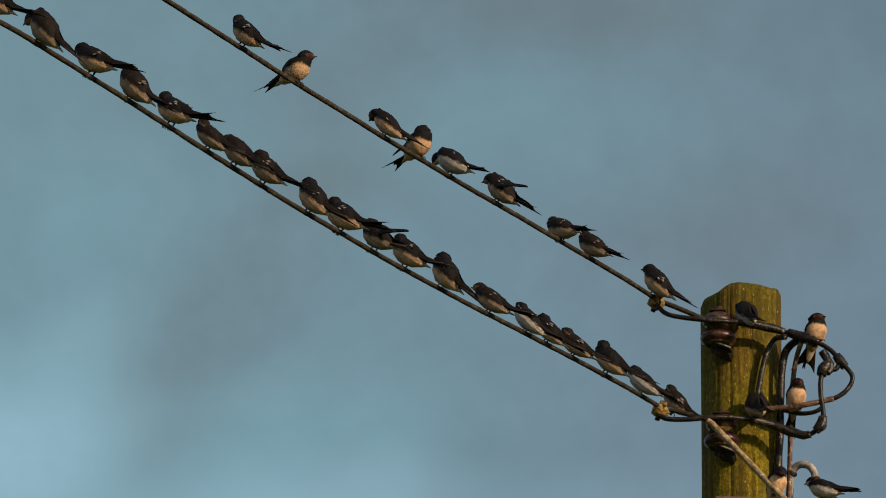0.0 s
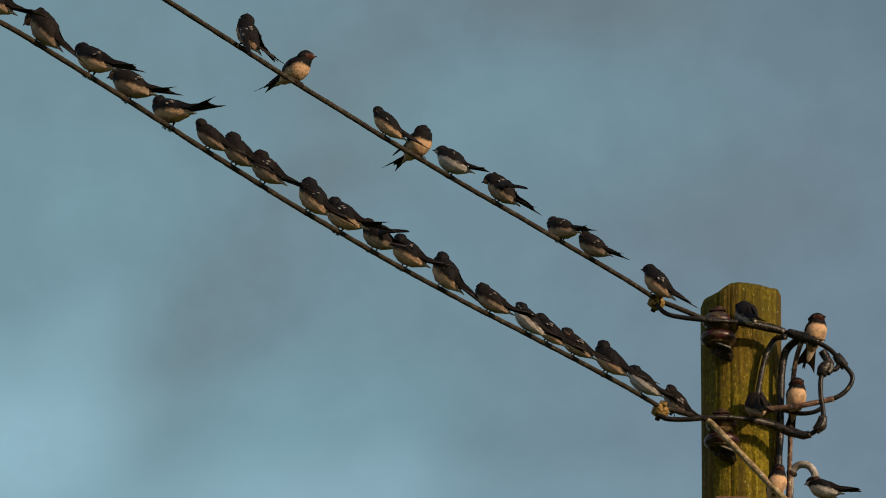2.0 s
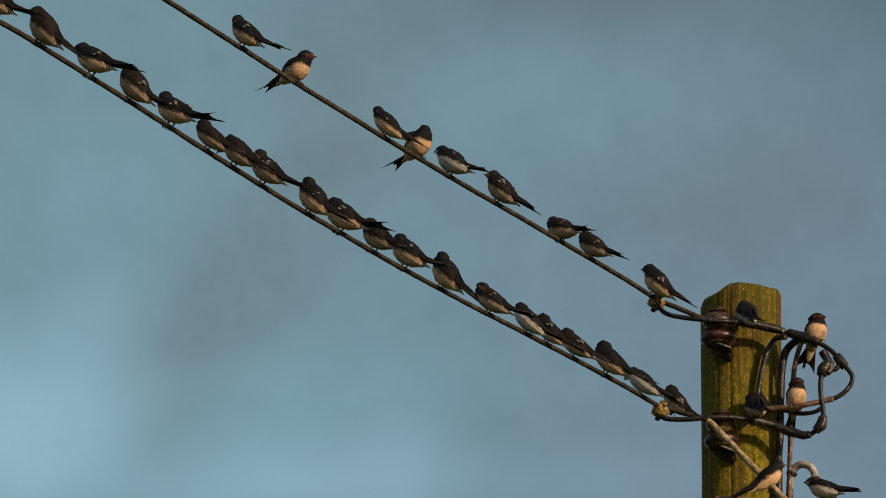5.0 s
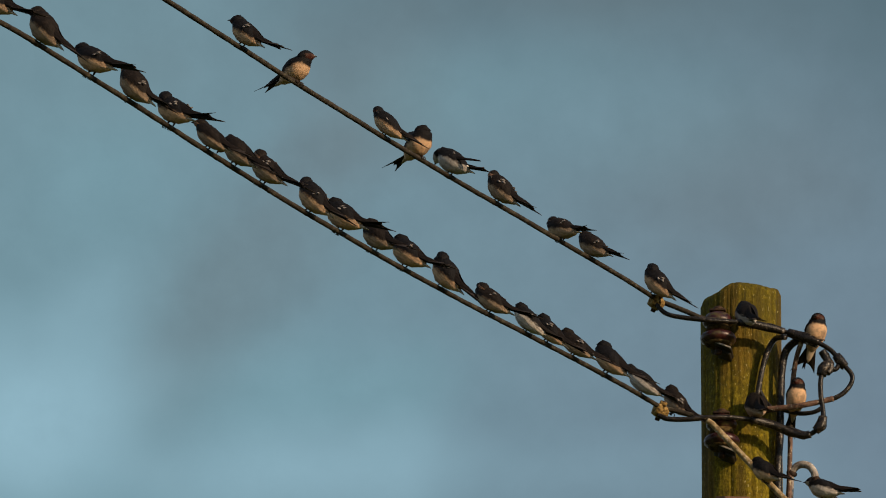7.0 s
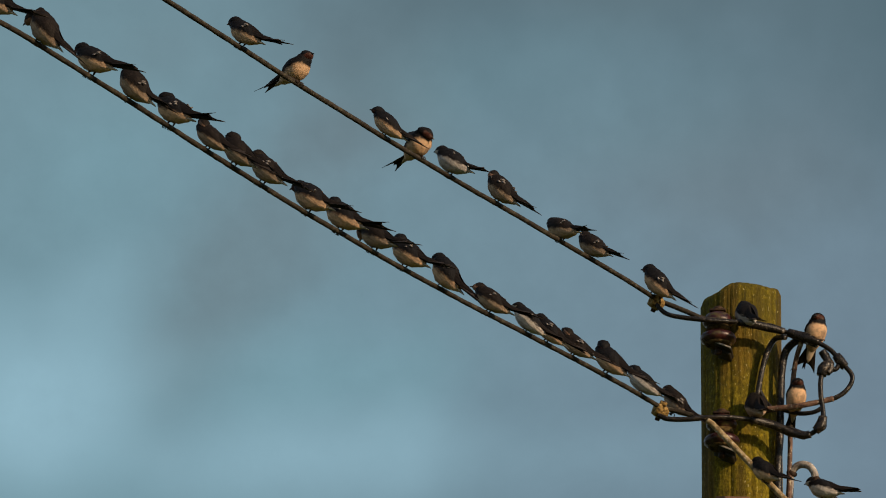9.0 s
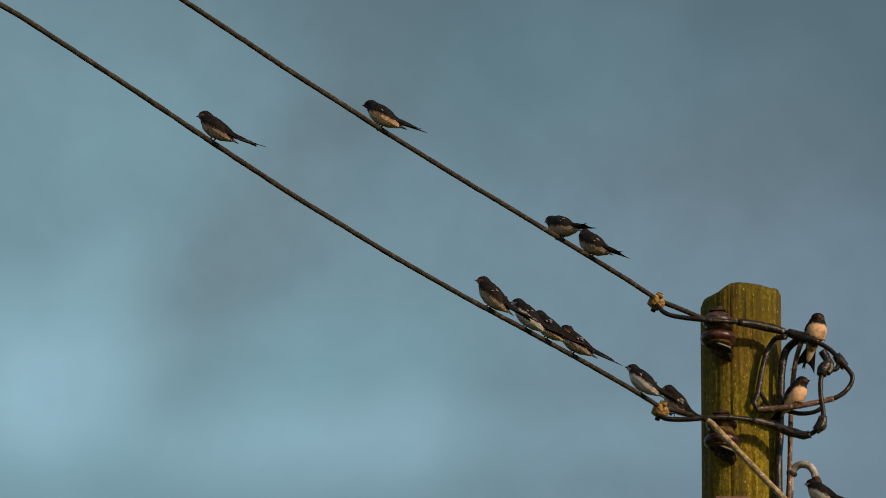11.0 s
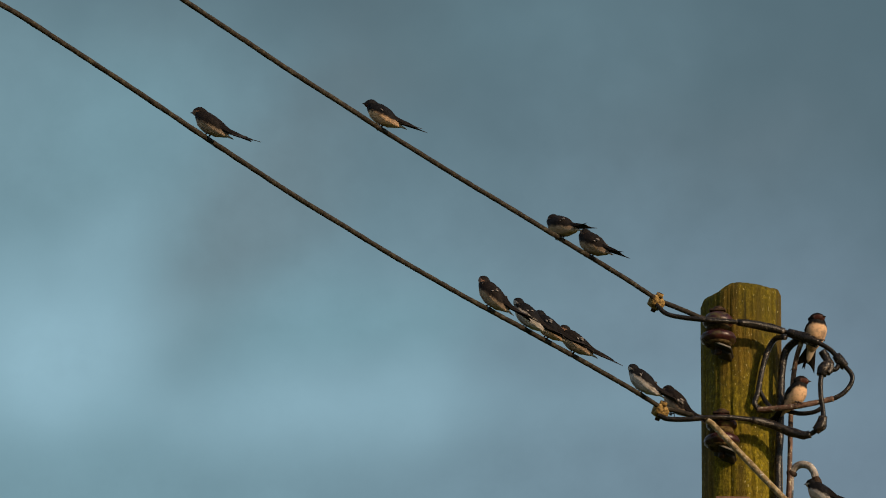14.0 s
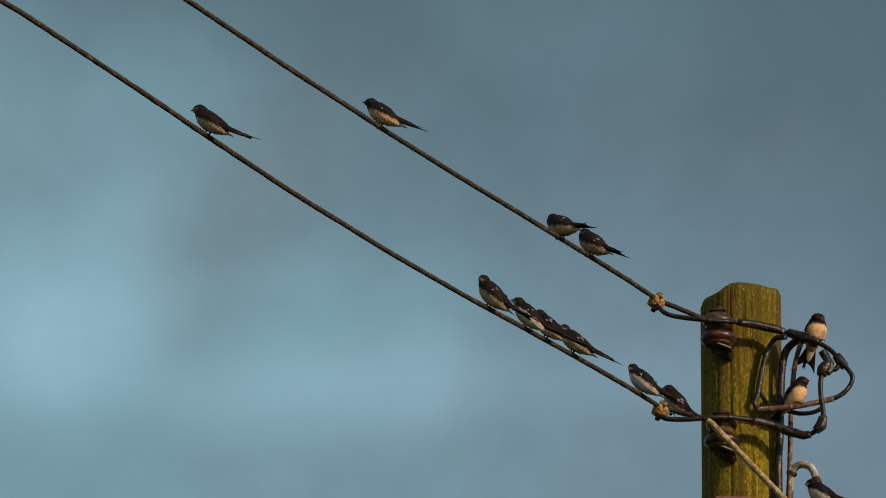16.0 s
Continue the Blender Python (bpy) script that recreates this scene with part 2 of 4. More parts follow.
M_DOWN = plain("grey_ruffled_down", (0.20, 0.18, 0.17), 0.8, 0.15, 0.8, 150, (1, 1, 1))
M_BEAK = plain("black_horn", (0.012, 0.011, 0.010), 0.35, 0.5, 0.2)
M_EYE = plain("black_eye", (0.004, 0.003, 0.003), 0.08, 0.6, 0.1)
M_LEG = plain("dark_scaly_leg", (0.035, 0.024, 0.020), 0.6, 0.3, 0.4, 900, (1, 1, 1))


# ---- mesh helpers ----
def link_mesh(name, bm, material, parent=None, label="", smooth=True):
    me = bpy.data.meshes.new(name)
    bmesh.ops.recalc_face_normals(bm, faces=bm.faces[:])
    bm.to_mesh(me)
    bm.free()
    for p in me.polygons:
        p.use_smooth = smooth
    me.materials.append(material)
    ob = new(name, me)
    if parent:
        ob.parent = parent
    if label:
        ob["label"] = label
    return ob


def part(name, bm, material, parent, label="", at=None, smooth=True):
    ob = link_mesh(name, bm, material, parent, label, smooth)
    if at is not None:
        ob.matrix_basis = at
    return ob


def rings_mesh(rings, cap=True, bm=None):
    """Skin a list of closed rings of equal count."""
    bm = bm or bmesh.new()
    rows = [[bm.verts.new(v) for v in r] for r in rings]
    n = len(rows[0])
    for a, b in zip(rows, rows[1:]):
        for i in range(n):
            bm.faces.new((a[i], a[(i + 1) % n], b[(i + 1) % n], b[i]))
    if cap:
        bm.faces.new(rows[0][::-1])
        bm.faces.new(rows[-1])
    return bm


def spline(points, steps):
    """A smooth curve through points."""
    p = [Vector(q) for q in points]
    p = [2 * p[0] - p[1]] + p + [2 * p[-1] - p[-2]]
    out = []
    for i in range(1, len(p) - 2):
        a, b, c, d = p[i - 1:i + 3]
        for k in range(steps):
            t = k / steps
            out.append(0.5 * (2 * b + (c - a) * t + (2 * a - 5 * b + 4 * c - d) * t * t + (3 * b - a - 3 * c + d) * t ** 3))
    return out + [p[-2]]


def tube(path, radius, n=10, rough=0.0, seed=0.0, bm=None):
    """A round cable along path; radius may be a function of the share of its length."""
    rings, side = [], None
    total = max(len(path) - 1, 1)
    for i, p in enumerate(path):
        d = (path[min(i + 1, total)] - path[max(i - 1, 0)]).normalized()
        if side is None:
            side = d.orthogonal().normalized()
        side = (side - d * side.dot(d)).normalized()
        up = d.cross(side)
        r = radius(i / total) if callable(radius) else radius
        ring = []
        for k in range(n):
            a = 2 * math.pi * k / n
            v = side * math.cos(a) + up * math.sin(a)
            q = r * (1 + rough * noise.noise(p * 38 + v * 1.6 + Vector((seed, 0, 0))))
            ring.append(p + v * q)
        rings.append(ring)
    return rings_mesh(rings, bm=bm)


def lathe(profile, n=24, axis=Vector((0, 0, 1)), origin=Vector((0, 0, 0)), bm=None):
    """Turn (radius, height) pairs about an axis."""
    q = Vector((0, 0, 1)).rotation_difference(axis).to_matrix()
    return rings_mesh([[origin + q @ Vector((r * math.cos(2 * math.pi * k / n), r * math.sin(2 * math.pi * k / n), h)) for k in range(n)] for r, h in profile], bm=bm)


def block(size, m=Matrix(), bevel=0.002, bm=None):
    """A bevelled block."""
    b = bmesh.new()
    bmesh.ops.create_cube(b, size=1, matrix=Matrix.Diagonal((*size, 1)))
    bmesh.ops.bevel(b, geom=b.edges[:], offset=bevel, segments=2, affect="EDGES", profile=0.6)
    bmesh.ops.transform(b, matrix=m, verts=b.verts[:])
    if bm is None:
        return b
    tmp = bpy.data.meshes.new("tmp")
    b.to_mesh(tmp)
    b.free()
    bm.from_mesh(tmp)
    bpy.data.meshes.remove(tmp)
    return bm


# ---- setting ----
def build_ground():
    bm = bmesh.new()
    rings = [[Vector((r * math.cos(2 * math.pi * k / 96), r * math.sin(2 * math.pi * k / 96), 0.02 * noise.noise(Vector((r, k, 0))) if r > 1 else 0)) for k in range(96)] for r in (0.3, 1, 3, 8, 20, 60, 200, 800, 2500)]
    rings_mesh(rings, cap=False, bm=bm)
    bm.faces.new([v for v in bm.verts[:96]][::-1])
    tagged(link_mesh("ground", bm, mat_ground()), "rough green grass field under the pole", "ground", kind="structure")


def mat_veil():
    """A darker, thin sheet of cloud in front of the far bank, with a soft torn lower edge."""
    m = Mat("thin_grey_cloud")
    out, em, tr, mx = m.n["Material Output"], m.n.new("ShaderNodeEmission"), m.n.new("ShaderNodeBsdfTransparent"), m.n.new("ShaderNodeMixShader")
    h = m.math("ADD", m.axis("Y"), m.math("MULTIPLY", m.math("SUBTRACT", m.noise(0.06, 4, (1, 1, 1), 0.5), 0.5), 22.0))
    h = m.math("ADD", h, m.math("MULTIPLY", m.axis("X"), 0.30))
    em.inputs["Color"].default_value = (0.083, 0.138, 0.167, 1)
    bulge = m.math("MULTIPLY", m.step(m.axis("X"), -17, -6), m.step(m.axis("X"), 6, -4))
    h = m.math("ADD", h, m.math("MULTIPLY", bulge, 2.5))
    m.l.new(m.math("MULTIPLY", m.step(h, -13, 9), 0.9), mx.inputs["Fac"])
    m.l.new(tr.outputs["BSDF"], mx.inputs[1])
    m.l.new(em.outputs["Emission"], mx.inputs[2])
    m.l.new(mx.outputs["Shader"], out.inputs["Surface"])
    return m.m


def build_veil():
    bm = bmesh.new()
    bmesh.ops.create_grid(bm, x_segments=16, y_segments=10, size=1, matrix=Matrix.Diagonal((68, 30, 1, 1)))
    return tagged(link_mesh("backdrop_veil", bm, mat_veil()), "thin grey cloud sheet sinking into the sky", "sky", kind="structure")


def build_clouds():
    """A far bank of cloud square to the view, drifting slowly."""
    bm = bmesh.new()
    bmesh.ops.create_grid(bm, x_segments=24, y_segments=16, size=1, matrix=Matrix.Diagonal((70, 45, 1, 1)))
    for v in bm.verts:
        v.co.z = -(v.co.x ** 2 + v.co.y ** 2) / 900
    ob = tagged(link_mesh("backdrop", bm, mat_clouds()), "teal and grey drifting cloud in the far sky", "sky", kind="structure")
    return ob


build_ground()
backdrop, veil = build_clouds(), build_veil()
SKY = Matrix.Translation(CAM.translation) @ CAM.to_3x3().to_4x4()


# ---- pole ----
POLE_X, POLE_Y, POLE_R = -0.012, 0.0, 0.099


def build_pole():
    pole = new("utility_pole")
    pole.location = (POLE_X, POLE_Y, 0)
    n, splits = 160, [(203, 0.005, 0.6), (232, 0.004, 0.5), (247, 0.008, 0.22), (252, 0.005, 1.3), (268, 0.004, 0.35), (281, 0.006, 1.6), (303, 0.004, 0.4), (318, 0.005, 1.1), (333, 0.005, 0.3), (181, 0.006, 1.2), (150, 0.008, 1.0), (90, 0.01, 1.2), (30, 0.01, 1.0)]

    def top(a):
        x, y = math.cos(a), math.sin(a)
        knots = [(-1.0, -0.018), (-0.7, -0.020), (-0.31, 0.001), (0.15, 0.0), (0.7, -0.003), (1.0, 0.010)]
        for (x0, h0), (x1, h1) in zip(knots, knots[1:]):
            if x0 <= x <= x1 + 1e-6:
                h = 7.541 + h0 + (h1 - h0) * (x - x0) / (x1 - x0)
                break
        return h + 0.0015 * noise.noise(Vector((x * 6, y * 6, 0)))

    levels = [0, 2, 4, 5.5, 6.4] + [6.8 + 0.011 * i for i in range(64)]
    rings = []
    for z in levels:
        ring = []
        for k in range(n):
            a = 2 * math.pi * k / n
            c, s = math.cos(a), math.sin(a)
            h = top(a)
            zz = z if z < 6.5 else 6.5 + (z - 6.5) * (h - 6.5) / (levels[-1] - 6.5)
            r = POLE_R + 0.022 * max(0, 6.6 - zz) / 6.6
            r += 0.0022 * noise.noise(Vector((c * 2.2, s * 2.2, zz * 1.3))) + 0.0011 * noise.noise(Vector((c * 14, s * 14, zz * 3)))
            for ang, depth, length in splits:
                wander = 1.8 * noise.noise(Vector((ang, 0, zz * 5)))
                d = abs((math.degrees(a) - ang - wander + 180) % 360 - 180)
                if h - zz < length:
                    r -= depth * math.exp(-(d / 1.1) ** 2) * min(1, (length - (h - zz)) / 0.25) * min(1, 0.35 + (h - zz) / 0.05)
            edge = h - zz
            if edge < 0.012:
                r -= 0.004 * (1 - edge / 0.012) ** 2
            ring.append(Vector((r * c, r * s, zz)))
        rings.append(ring)
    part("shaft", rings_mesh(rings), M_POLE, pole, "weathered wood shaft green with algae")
    return tagged(pole, "weathered round wooden pole covered in yellow-green algae", "utility pole")


def build_insulator(at, name_label):
    """Shackle insulator: glazed spool between two iron straps, through-bolt and nut; +y runs into the pole."""
    ob = new("shackle_insulator")
    ob.matrix_basis = at
    prof = [(0.010, 0.046), (0.021, 0.045), (0.030, 0.039), (0.036, 0.030), (0.038, 0.021), (0.035, 0.015), (0.027, 0.011), (0.023, 0.005), (0.023, -0.002), (0.030, -0.006), (0.040, -0.011), (0.044, -0.018), (0.043, -0.026), (0.037, -0.031), (0.029, -0.036), (0.010, -0.037)]
    part("spool", lathe(prof, 32), M_PORCELAIN, ob, "brown glazed porcelain spool")
    part("binding", lathe([(0.024, 0.012), (0.029, 0.010), (0.030, 0.000), (0.025, -0.004)], 28), M_CRUST, ob, "ochre weathered binding")
    part("strap", block((0.040, 0.11, 0.006), pose(0, 0.035, 0.050)), M_RUST, ob, "rusted iron strap")
    part("collar", lathe([(0.020, -0.027), (0.033, -0.030), (0.034, -0.035), (0.028, -0.039), (0.018, -0.040)], 28), M_CRUST, ob, "ochre crusted collar")
    strap = part("strap", block((0.060, 0.115, 0.006), pose(0.006, 0.036, -0.043, 0, 24, 0)), M_IRON, ob, "blackened iron strap")
    part("lip", block((0.058, 0.003, 0.0045), pose(0.006, -0.0235, -0.042, 0, 24, 0), 0.001), M_STEEL, strap, "bare bright steel edge")
    part("hanger", block((0.036, 0.060, 0.014), pose(0.014, 0.030, -0.051, 0, 24, 0), 0.004), M_IRON, ob, "blackened iron hanger")
    part("bolt", lathe([(0.007, -0.056), (0.007, 0.060)], 10), M_RUST, ob)
    part("nut", lathe([(0.012, 0.053), (0.013, 0.055), (0.013, 0.060), (0.010, 0.063)], 6), M_RUST, ob)
    part("nut", lathe([(0.007, -0.062), (0.009, -0.060), (0.009, -0.055), (0.008, -0.050)], 6), M_RUST, ob)
    return tagged(ob, name_label, "insulator", group="insulators on the pole")


def build_clamp(at, label):
    """Split-bolt grip round the turned-back wire, crusted with lichen."""
    ob = new("wire_clamp")
    ob.matrix_basis = at
    bm = lathe([(0.010, -0.021), (0.016, -0.019), (0.019, -0.012), (0.018, 0.004), (0.020, 0.010), (0.017, 0.018), (0.011, 0.021)], 14, Vector((1, 0, 0)))
    for v in bm.verts:
        v.co *= 0.88 + 0.22 * noise.noise(v.co * 75)
    part("sleeve", bm, M_LICHEN, ob)
    part("bolt", lathe([(0.006, -0.026), (0.006, 0.024)], 8, Vector((0.2, 0.6, -0.75))), M_RUST, ob)
    part("nut", lathe([(0.010, 0.016), (0.010, 0.025)], 6, Vector((-0.2, -0.6, 0.75))), M_LICHEN, ob)
    return tagged(ob, label, "clamp", group="clamps on the wires")


def build_cable(name, points, radius, material, label, category="cable", wraps=(), steps=8, rough=0.10, tape=None):
    ob = new(name)
    path = spline(points, steps)
    ob.location = path[0]
    path = [p - path[0] for p in path]
    part("sheath", tube(path, radius, 12, rough, len(points) * 3.7), material, ob)
    for a, b, r in wraps:
        i, j = int(a * (len(path) - 1)), max(int(b * (len(path) - 1)), int(a * (len(path) - 1)) + 2)
        part("sleeve", tube(path[i:j + 1], lambda t, r=r: r * (0.72 + 0.38 * math.sin(math.pi * min(max(t, 0.08), 0.92)) ** 0.5), 12, 0.22, a * 9), tape or M_BLACK, ob, "black taped joint")
    return tagged(ob, label, category)


pole = build_pole()
build_insulator(Matrix.Translation((-0.075, -0.135, 7.397)) @ pose(0, 0, 0, 0, 0, -8), "brown glazed insulator bolted to the pole, upper wire")
build_insulator(Matrix.Translation((-0.068, -0.135, 7.129)) @ pose(0, 0, 0, 0, 0, -6), "brown glazed insulator bolted to the pole, lower wire")
build_clamp(Matrix.Translation((-0.227, -0.170, 7.456)) @ pose(0, 0, 0, 0, 14, 40), "ochre lichen-crusted clamp gripping the upper wire")
build_clamp(Matrix.Translation((-0.218, -0.170, 7.173)) @ pose(0, 0, 0, 0, 10, 40), "ochre lichen-crusted clamp gripping the lower wire")

build_cable("dead_end_cable", [(-0.230, -0.180, 7.449), (-0.202, -0.185, 7.421), (-0.154, -0.185, 7.411), (-0.106, -0.185, 7.406), (-0.037, -0.172, 7.407), (0.033, -0.147, 7.406), (0.095, -0.138, 7.394), (0.157, -0.150, 7.369), (0.199, -0.150, 7.344), (0.222, -0.150, 7.315), (0.250, -0.150, 7.278), (0.239, -0.150, 7.244), (0.204, -0.150, 7.218), (0.142, -0.150, 7.204)], 0.0060, M_BLACK, "black jumper cable looping from the upper insulator", wraps=((0.32, 0.46, 0.0098), (0.47, 0.56, 0.0108), (0.66, 0.73, 0.0115)))
build_cable("wire_tail", [(-0.226, -0.165, 7.467), (-0.195, -0.165, 7.453), (-0.157, -0.165, 7.437), (-0.112, -0.165, 7.418), (-0.071, -0.170, 7.413)], 0.0062, M_WIRE, "brown wire end bound to the upper insulator", "wire")
build_cable("dead_end_cable", [(-0.224, -0.180, 7.159), (-0.196, -0.185, 7.147), (-0.142, -0.185, 7.148), (-0.080, -0.185, 7.154), (-0.004, -0.165, 7.156), (0.051, -0.142, 7.152), (0.099, -0.137, 7.135), (0.138, -0.145, 7.124), (0.168, -0.155, 7.141), (0.178, -0.155, 7.173), (0.173, -0.155, 7.224), (0.174, -0.155, 7.271), (0.187, -0.155, 7.301), (0.209, -0.150, 7.294), (0.222, -0.150, 7.315)], 0.0062, M_BLACK, "black jumper cable looping from the lower insulator", wraps=((0.30, 0.52, 0.0102), (0.55, 0.64, 0.0115), (0.80, 0.89, 0.013)))
build_cable("wire_tail", [(-0.219, -0.165, 7.184), (-0.182, -0.165, 7.177), (-0.141, -0.165, 7.166), (-0.096, -0.165, 7.156), (-0.052, -0.170, 7.160)], 0.0062, M_WIRE, "brown wire end bound to the lower insulator", "wire")
build_cable("jumper_cable", [(0.178, -0.150, 7.341), (0.189, -0.150, 7.321), (0.198, -0.150, 7.300), (0.187, -0.153, 7.284)], 0.010, M_BLACK, "short thick black taped cable joint", rough=0.3)
build_cable("riser_cable", [(0.165, -0.145, 7.361), (0.138, -0.130, 7.378), (0.115, -0.115, 7.379), (0.092, -0.100, 7.357), (0.082, -0.092, 7.307), (0.078, -0.090, 7.220), (0.076, -0.088, 7.147), (0.071, -0.085, 7.058), (0.071, -0.085, 6.949)], 0.0095, M_BLACK, "thick black riser cable down the side of the pole")
build_cable("riser_cable", [(0.131, -0.130, 7.381), (0.116, -0.100, 7.333), (0.108, -0.075, 7.268), (0.103, -0.070, 7.167), (0.097, -0.070, 6.955)], 0.0062, M_BROWN, "thin brown riser cable beside the thick black one")
build_cable("tail_cable", [(0.088, -0.155, 7.375), (0.066, -0.112, 7.387), (0.047, -0.112, 7.355), (0.033, -0.112, 7.306), (0.022, -0.112, 7.246), (0.014, -0.112, 7.217), (0.033, -0.112, 7.199), (0.060, -0.135, 7.195)], 0.0068, M_BLACK, "bent black cable end in front of the pole")
build_cable("tail_cable", [(0.026, -0.112, 7.254), (0.038, -0.112, 7.227), (0.055, -0.135, 7.195)], 0.0052, M_BLACK, "short black cable stub")
build_cable("link_cable", [(0.019, -0.130, 7.194), (0.067, -0.140, 7.195), (0.114, -0.150, 7.197), (0.162, -0.150, 7.207), (0.204, -0.150, 7.218)], 0.0068, M_BROWN, "faded brown link cable crossing to the loop")
build_cable("link_cable", [(0.083, -0.100, 7.206), (0.122, -0.130, 7.186), (0.155, -0.150, 7.182), (0.176, -0.155, 7.192)], 0.0055, M_BLACK, "short black link cable")
build_cable("service_cable", [(-0.105, -0.190, 7.142), (-0.091, -0.192, 7.130), (-0.053, -0.195, 7.087), (-0.006, -0.200, 7.033), (0.041, -0.205, 6.978), (0.094, -0.210, 6.919), (0.161, -0.220, 6.837)], 0.0078, M_CREAM, "stiff dirty cream service cable slanting down past the pole")
build_cable("conduit_hook", [(0.098, -0.060, 6.878), (0.099, -0.060, 6.966), (0.101, -0.060, 7.024), (0.105, -0.065, 7.054), (0.120, -0.075, 7.071), (0.141, -0.085, 7.069), (0.157, -0.090, 7.052), (0.163, -0.095, 7.024), (0.177, -0.100, 6.996), (0.200, -0.100, 6.978), (0.231, -0.100, 6.958)], 0.0090, M_GREY, "pale grey bent conduit hook beside the pole", "conduit", wraps=((0.28, 0.33, 0.012), (0.68, 0.74, 0.012)), tape=M_RUST)


def build_plate():
    ob = new("pole_plate")
    ob.matrix_basis = Matrix.Translation((-0.041, -0.101, 6.942))
    part("plate", block((0.082, 0.006, 0.075), Matrix(), 0.002), M_PINK, ob)
    part("bolt", lathe([(0.006, 0), (0.006, 0.006), (0.003, 0.008)], 6, Vector((0, -1, 0)), Vector((0, -0.003, 0))), M_RUST, ob)
    tagged(ob, "faded pink metal plate fixed to the pole", "plate")


build_plate()

# ---- wires ----
ALONG = Vector((-0.545, -0.838, 0)).normalized()
WIRES = {"upper": ((-0.225, -0.170, 7.464), (0.0407, -0.0878, 0.0557, -0.0107)), "lower": ((-0.216, -0.170, 7.182), (0.0201, -0.0936, 0.0643, -0.0118))}
LIFT_DROP = {"upper": 0.80, "lower": 0.94}
SLACK = {"upper": (0.0, 0.0058, 0.4), "lower": (0.0042, 0.0, 1.0)}


def sag(c, s):
    """Height of a loaded wire at s metres from its clamp, over the clamp's own."""
    t = min(s, 2.9)
    h = c[0] * t + c[1] * t ** 2 + c[2] * t ** 3 + c[3] * t ** 4
    return h - (s - t) * 0.012 if s > t else h


def height(kind, s):
    """The sag with the extra slack that the flock's weight pulls into the wire."""
    a, b, reach = SLACK[kind]
    t = min(s, 2.9)
    bump = b * min(1, t / reach) * (1 - 0.5 * min(1, max(0, (t - 1.2) / 0.8)))
    return sag(WIRES[kind][1], s) - a * t - bump


def build_wire(kind):
    base = WIRES[kind][0]
    path = []
    for i in range(150):
        s = 0.022 * i if i < 140 else 3.06 + (i - 139) ** 2 * 0.22
        w = Vector((noise.noise(Vector((s * 4, len(kind), 0))), 0, noise.noise(Vector((s * 4, 9, 0))))) * 0.0022
        path.append(ALONG * s + Vector((0, 0, height(kind, s))) + w * min(1, s * 8))
    ob = tagged(link_mesh("overhead_wire", tube(path, 0.0059, 12, 0.18, len(kind))
                          , M_WIRE), "weathered brown insulated wire, " + kind + " of the pair", "wire", group="overhead wires")
    ob.location = base
    return ob


wires = {k: build_wire(k) for k in WIRES}

# how far the wires have risen, as a share, while the flock leaves and afterwards as they sway
RISE = [(0, 0), (9.2, 0), (9.6, 0.25), (10.2, 0.75), (10.7, 1.12), (11.0, 0.9), (11.3, 0.90), (11.6, 1.16), (11.9, 1.03), (12.2, 0.90), (12.5, 1.0), (12.8, 1.05), (13.1, 1.24), (13.4, 0.92), (13.7, 0.94), (14.0, 0.93), (14.3, 1.1), (14.6, 1.17), (14.9, 0.88), (15.05, 0.93), (15.2, 1.12), (15.6, 1.08), (16.0, 1.12)]


def wire_pose(kind, share):
    q = Matrix.Rotation(radians(LIFT_DROP[kind]) * share, 4, ALONG.cross(Vector((0, 0, 1))))
    return Matrix.Translation(WIRES[kind][0]) @ q


def rise_at(t):
    for (a, x), (b, y) in zip(RISE, RISE[1:]):
        if a <= t <= b:
            return x + (y - x) * (t - a) / (b - a)
    return RISE[-1][1]


# ---- swallows ----
def shell(sign, u0, u1, lead, chord, lift, thick, ridges, ragged, nu=18, nv=9):
    """A thin cupped blade along y (sign): lead and chord are functions of the share of its length."""
    rings = []
    for i in range(nu + 1):
        t = i / nu
        y = sign * (u0 + (u1 - u0) * t)
        row = []
        for k in range(nv + 1):
            v = k / nv
            x = lead(t) - chord(t) * v
            yy = y + sign * ragged * t * (0.5 + 0.5 * math.sin(v * 17)) * (u1 - u0)
            mid = lead(t) - chord(t) * 0.45
            z = lift + 0.0011 * ((v * ridges) % 1.0) - 20.0 * (x - mid) ** 2 - 0.35 * t * t * 0.012
            row.append(Vector((x, yy, z)))
        rings.append(row + [p - Vector((0, 0, thick)) for p in reversed(row)])
    return rings_mesh(rings)


def wing_mesh(sign):
    """Long scythe of stacked flight feathers: span along y (sign), leading edge +x."""
    return shell(sign, -0.004, 0.129, lambda t: 0.011 * min(1, 0.3 + 5 * t) - 0.007 * t ** 1.2,
                 lambda t: (0.0285 - 0.0185 * (3 * min(1, max(0, (t - 0.22) / 0.40)) ** 2 - 2 * min(1, max(0, (t - 0.22) / 0.40)) ** 3)) * (1 - t ** 4) ** 0.6 * min(1, 0.6 + 4 * t) + 0.0022, 0.0, 0.0012, 4, 0.06)


def covert_mesh(sign):
    """Rounded shoulder of small feathers over the flight feathers' roots."""
    return shell(sign, -0.004, 0.054, lambda t: 0.0125 * min(1, 0.35 + 4 * t) - 0.003 * t,
                 lambda t: 0.026 * math.sqrt(max(0.02, 1 - (1.75 * t - 0.8) ** 2)), 0.0018, 0.0022, 3, 0.16, 12, 8)


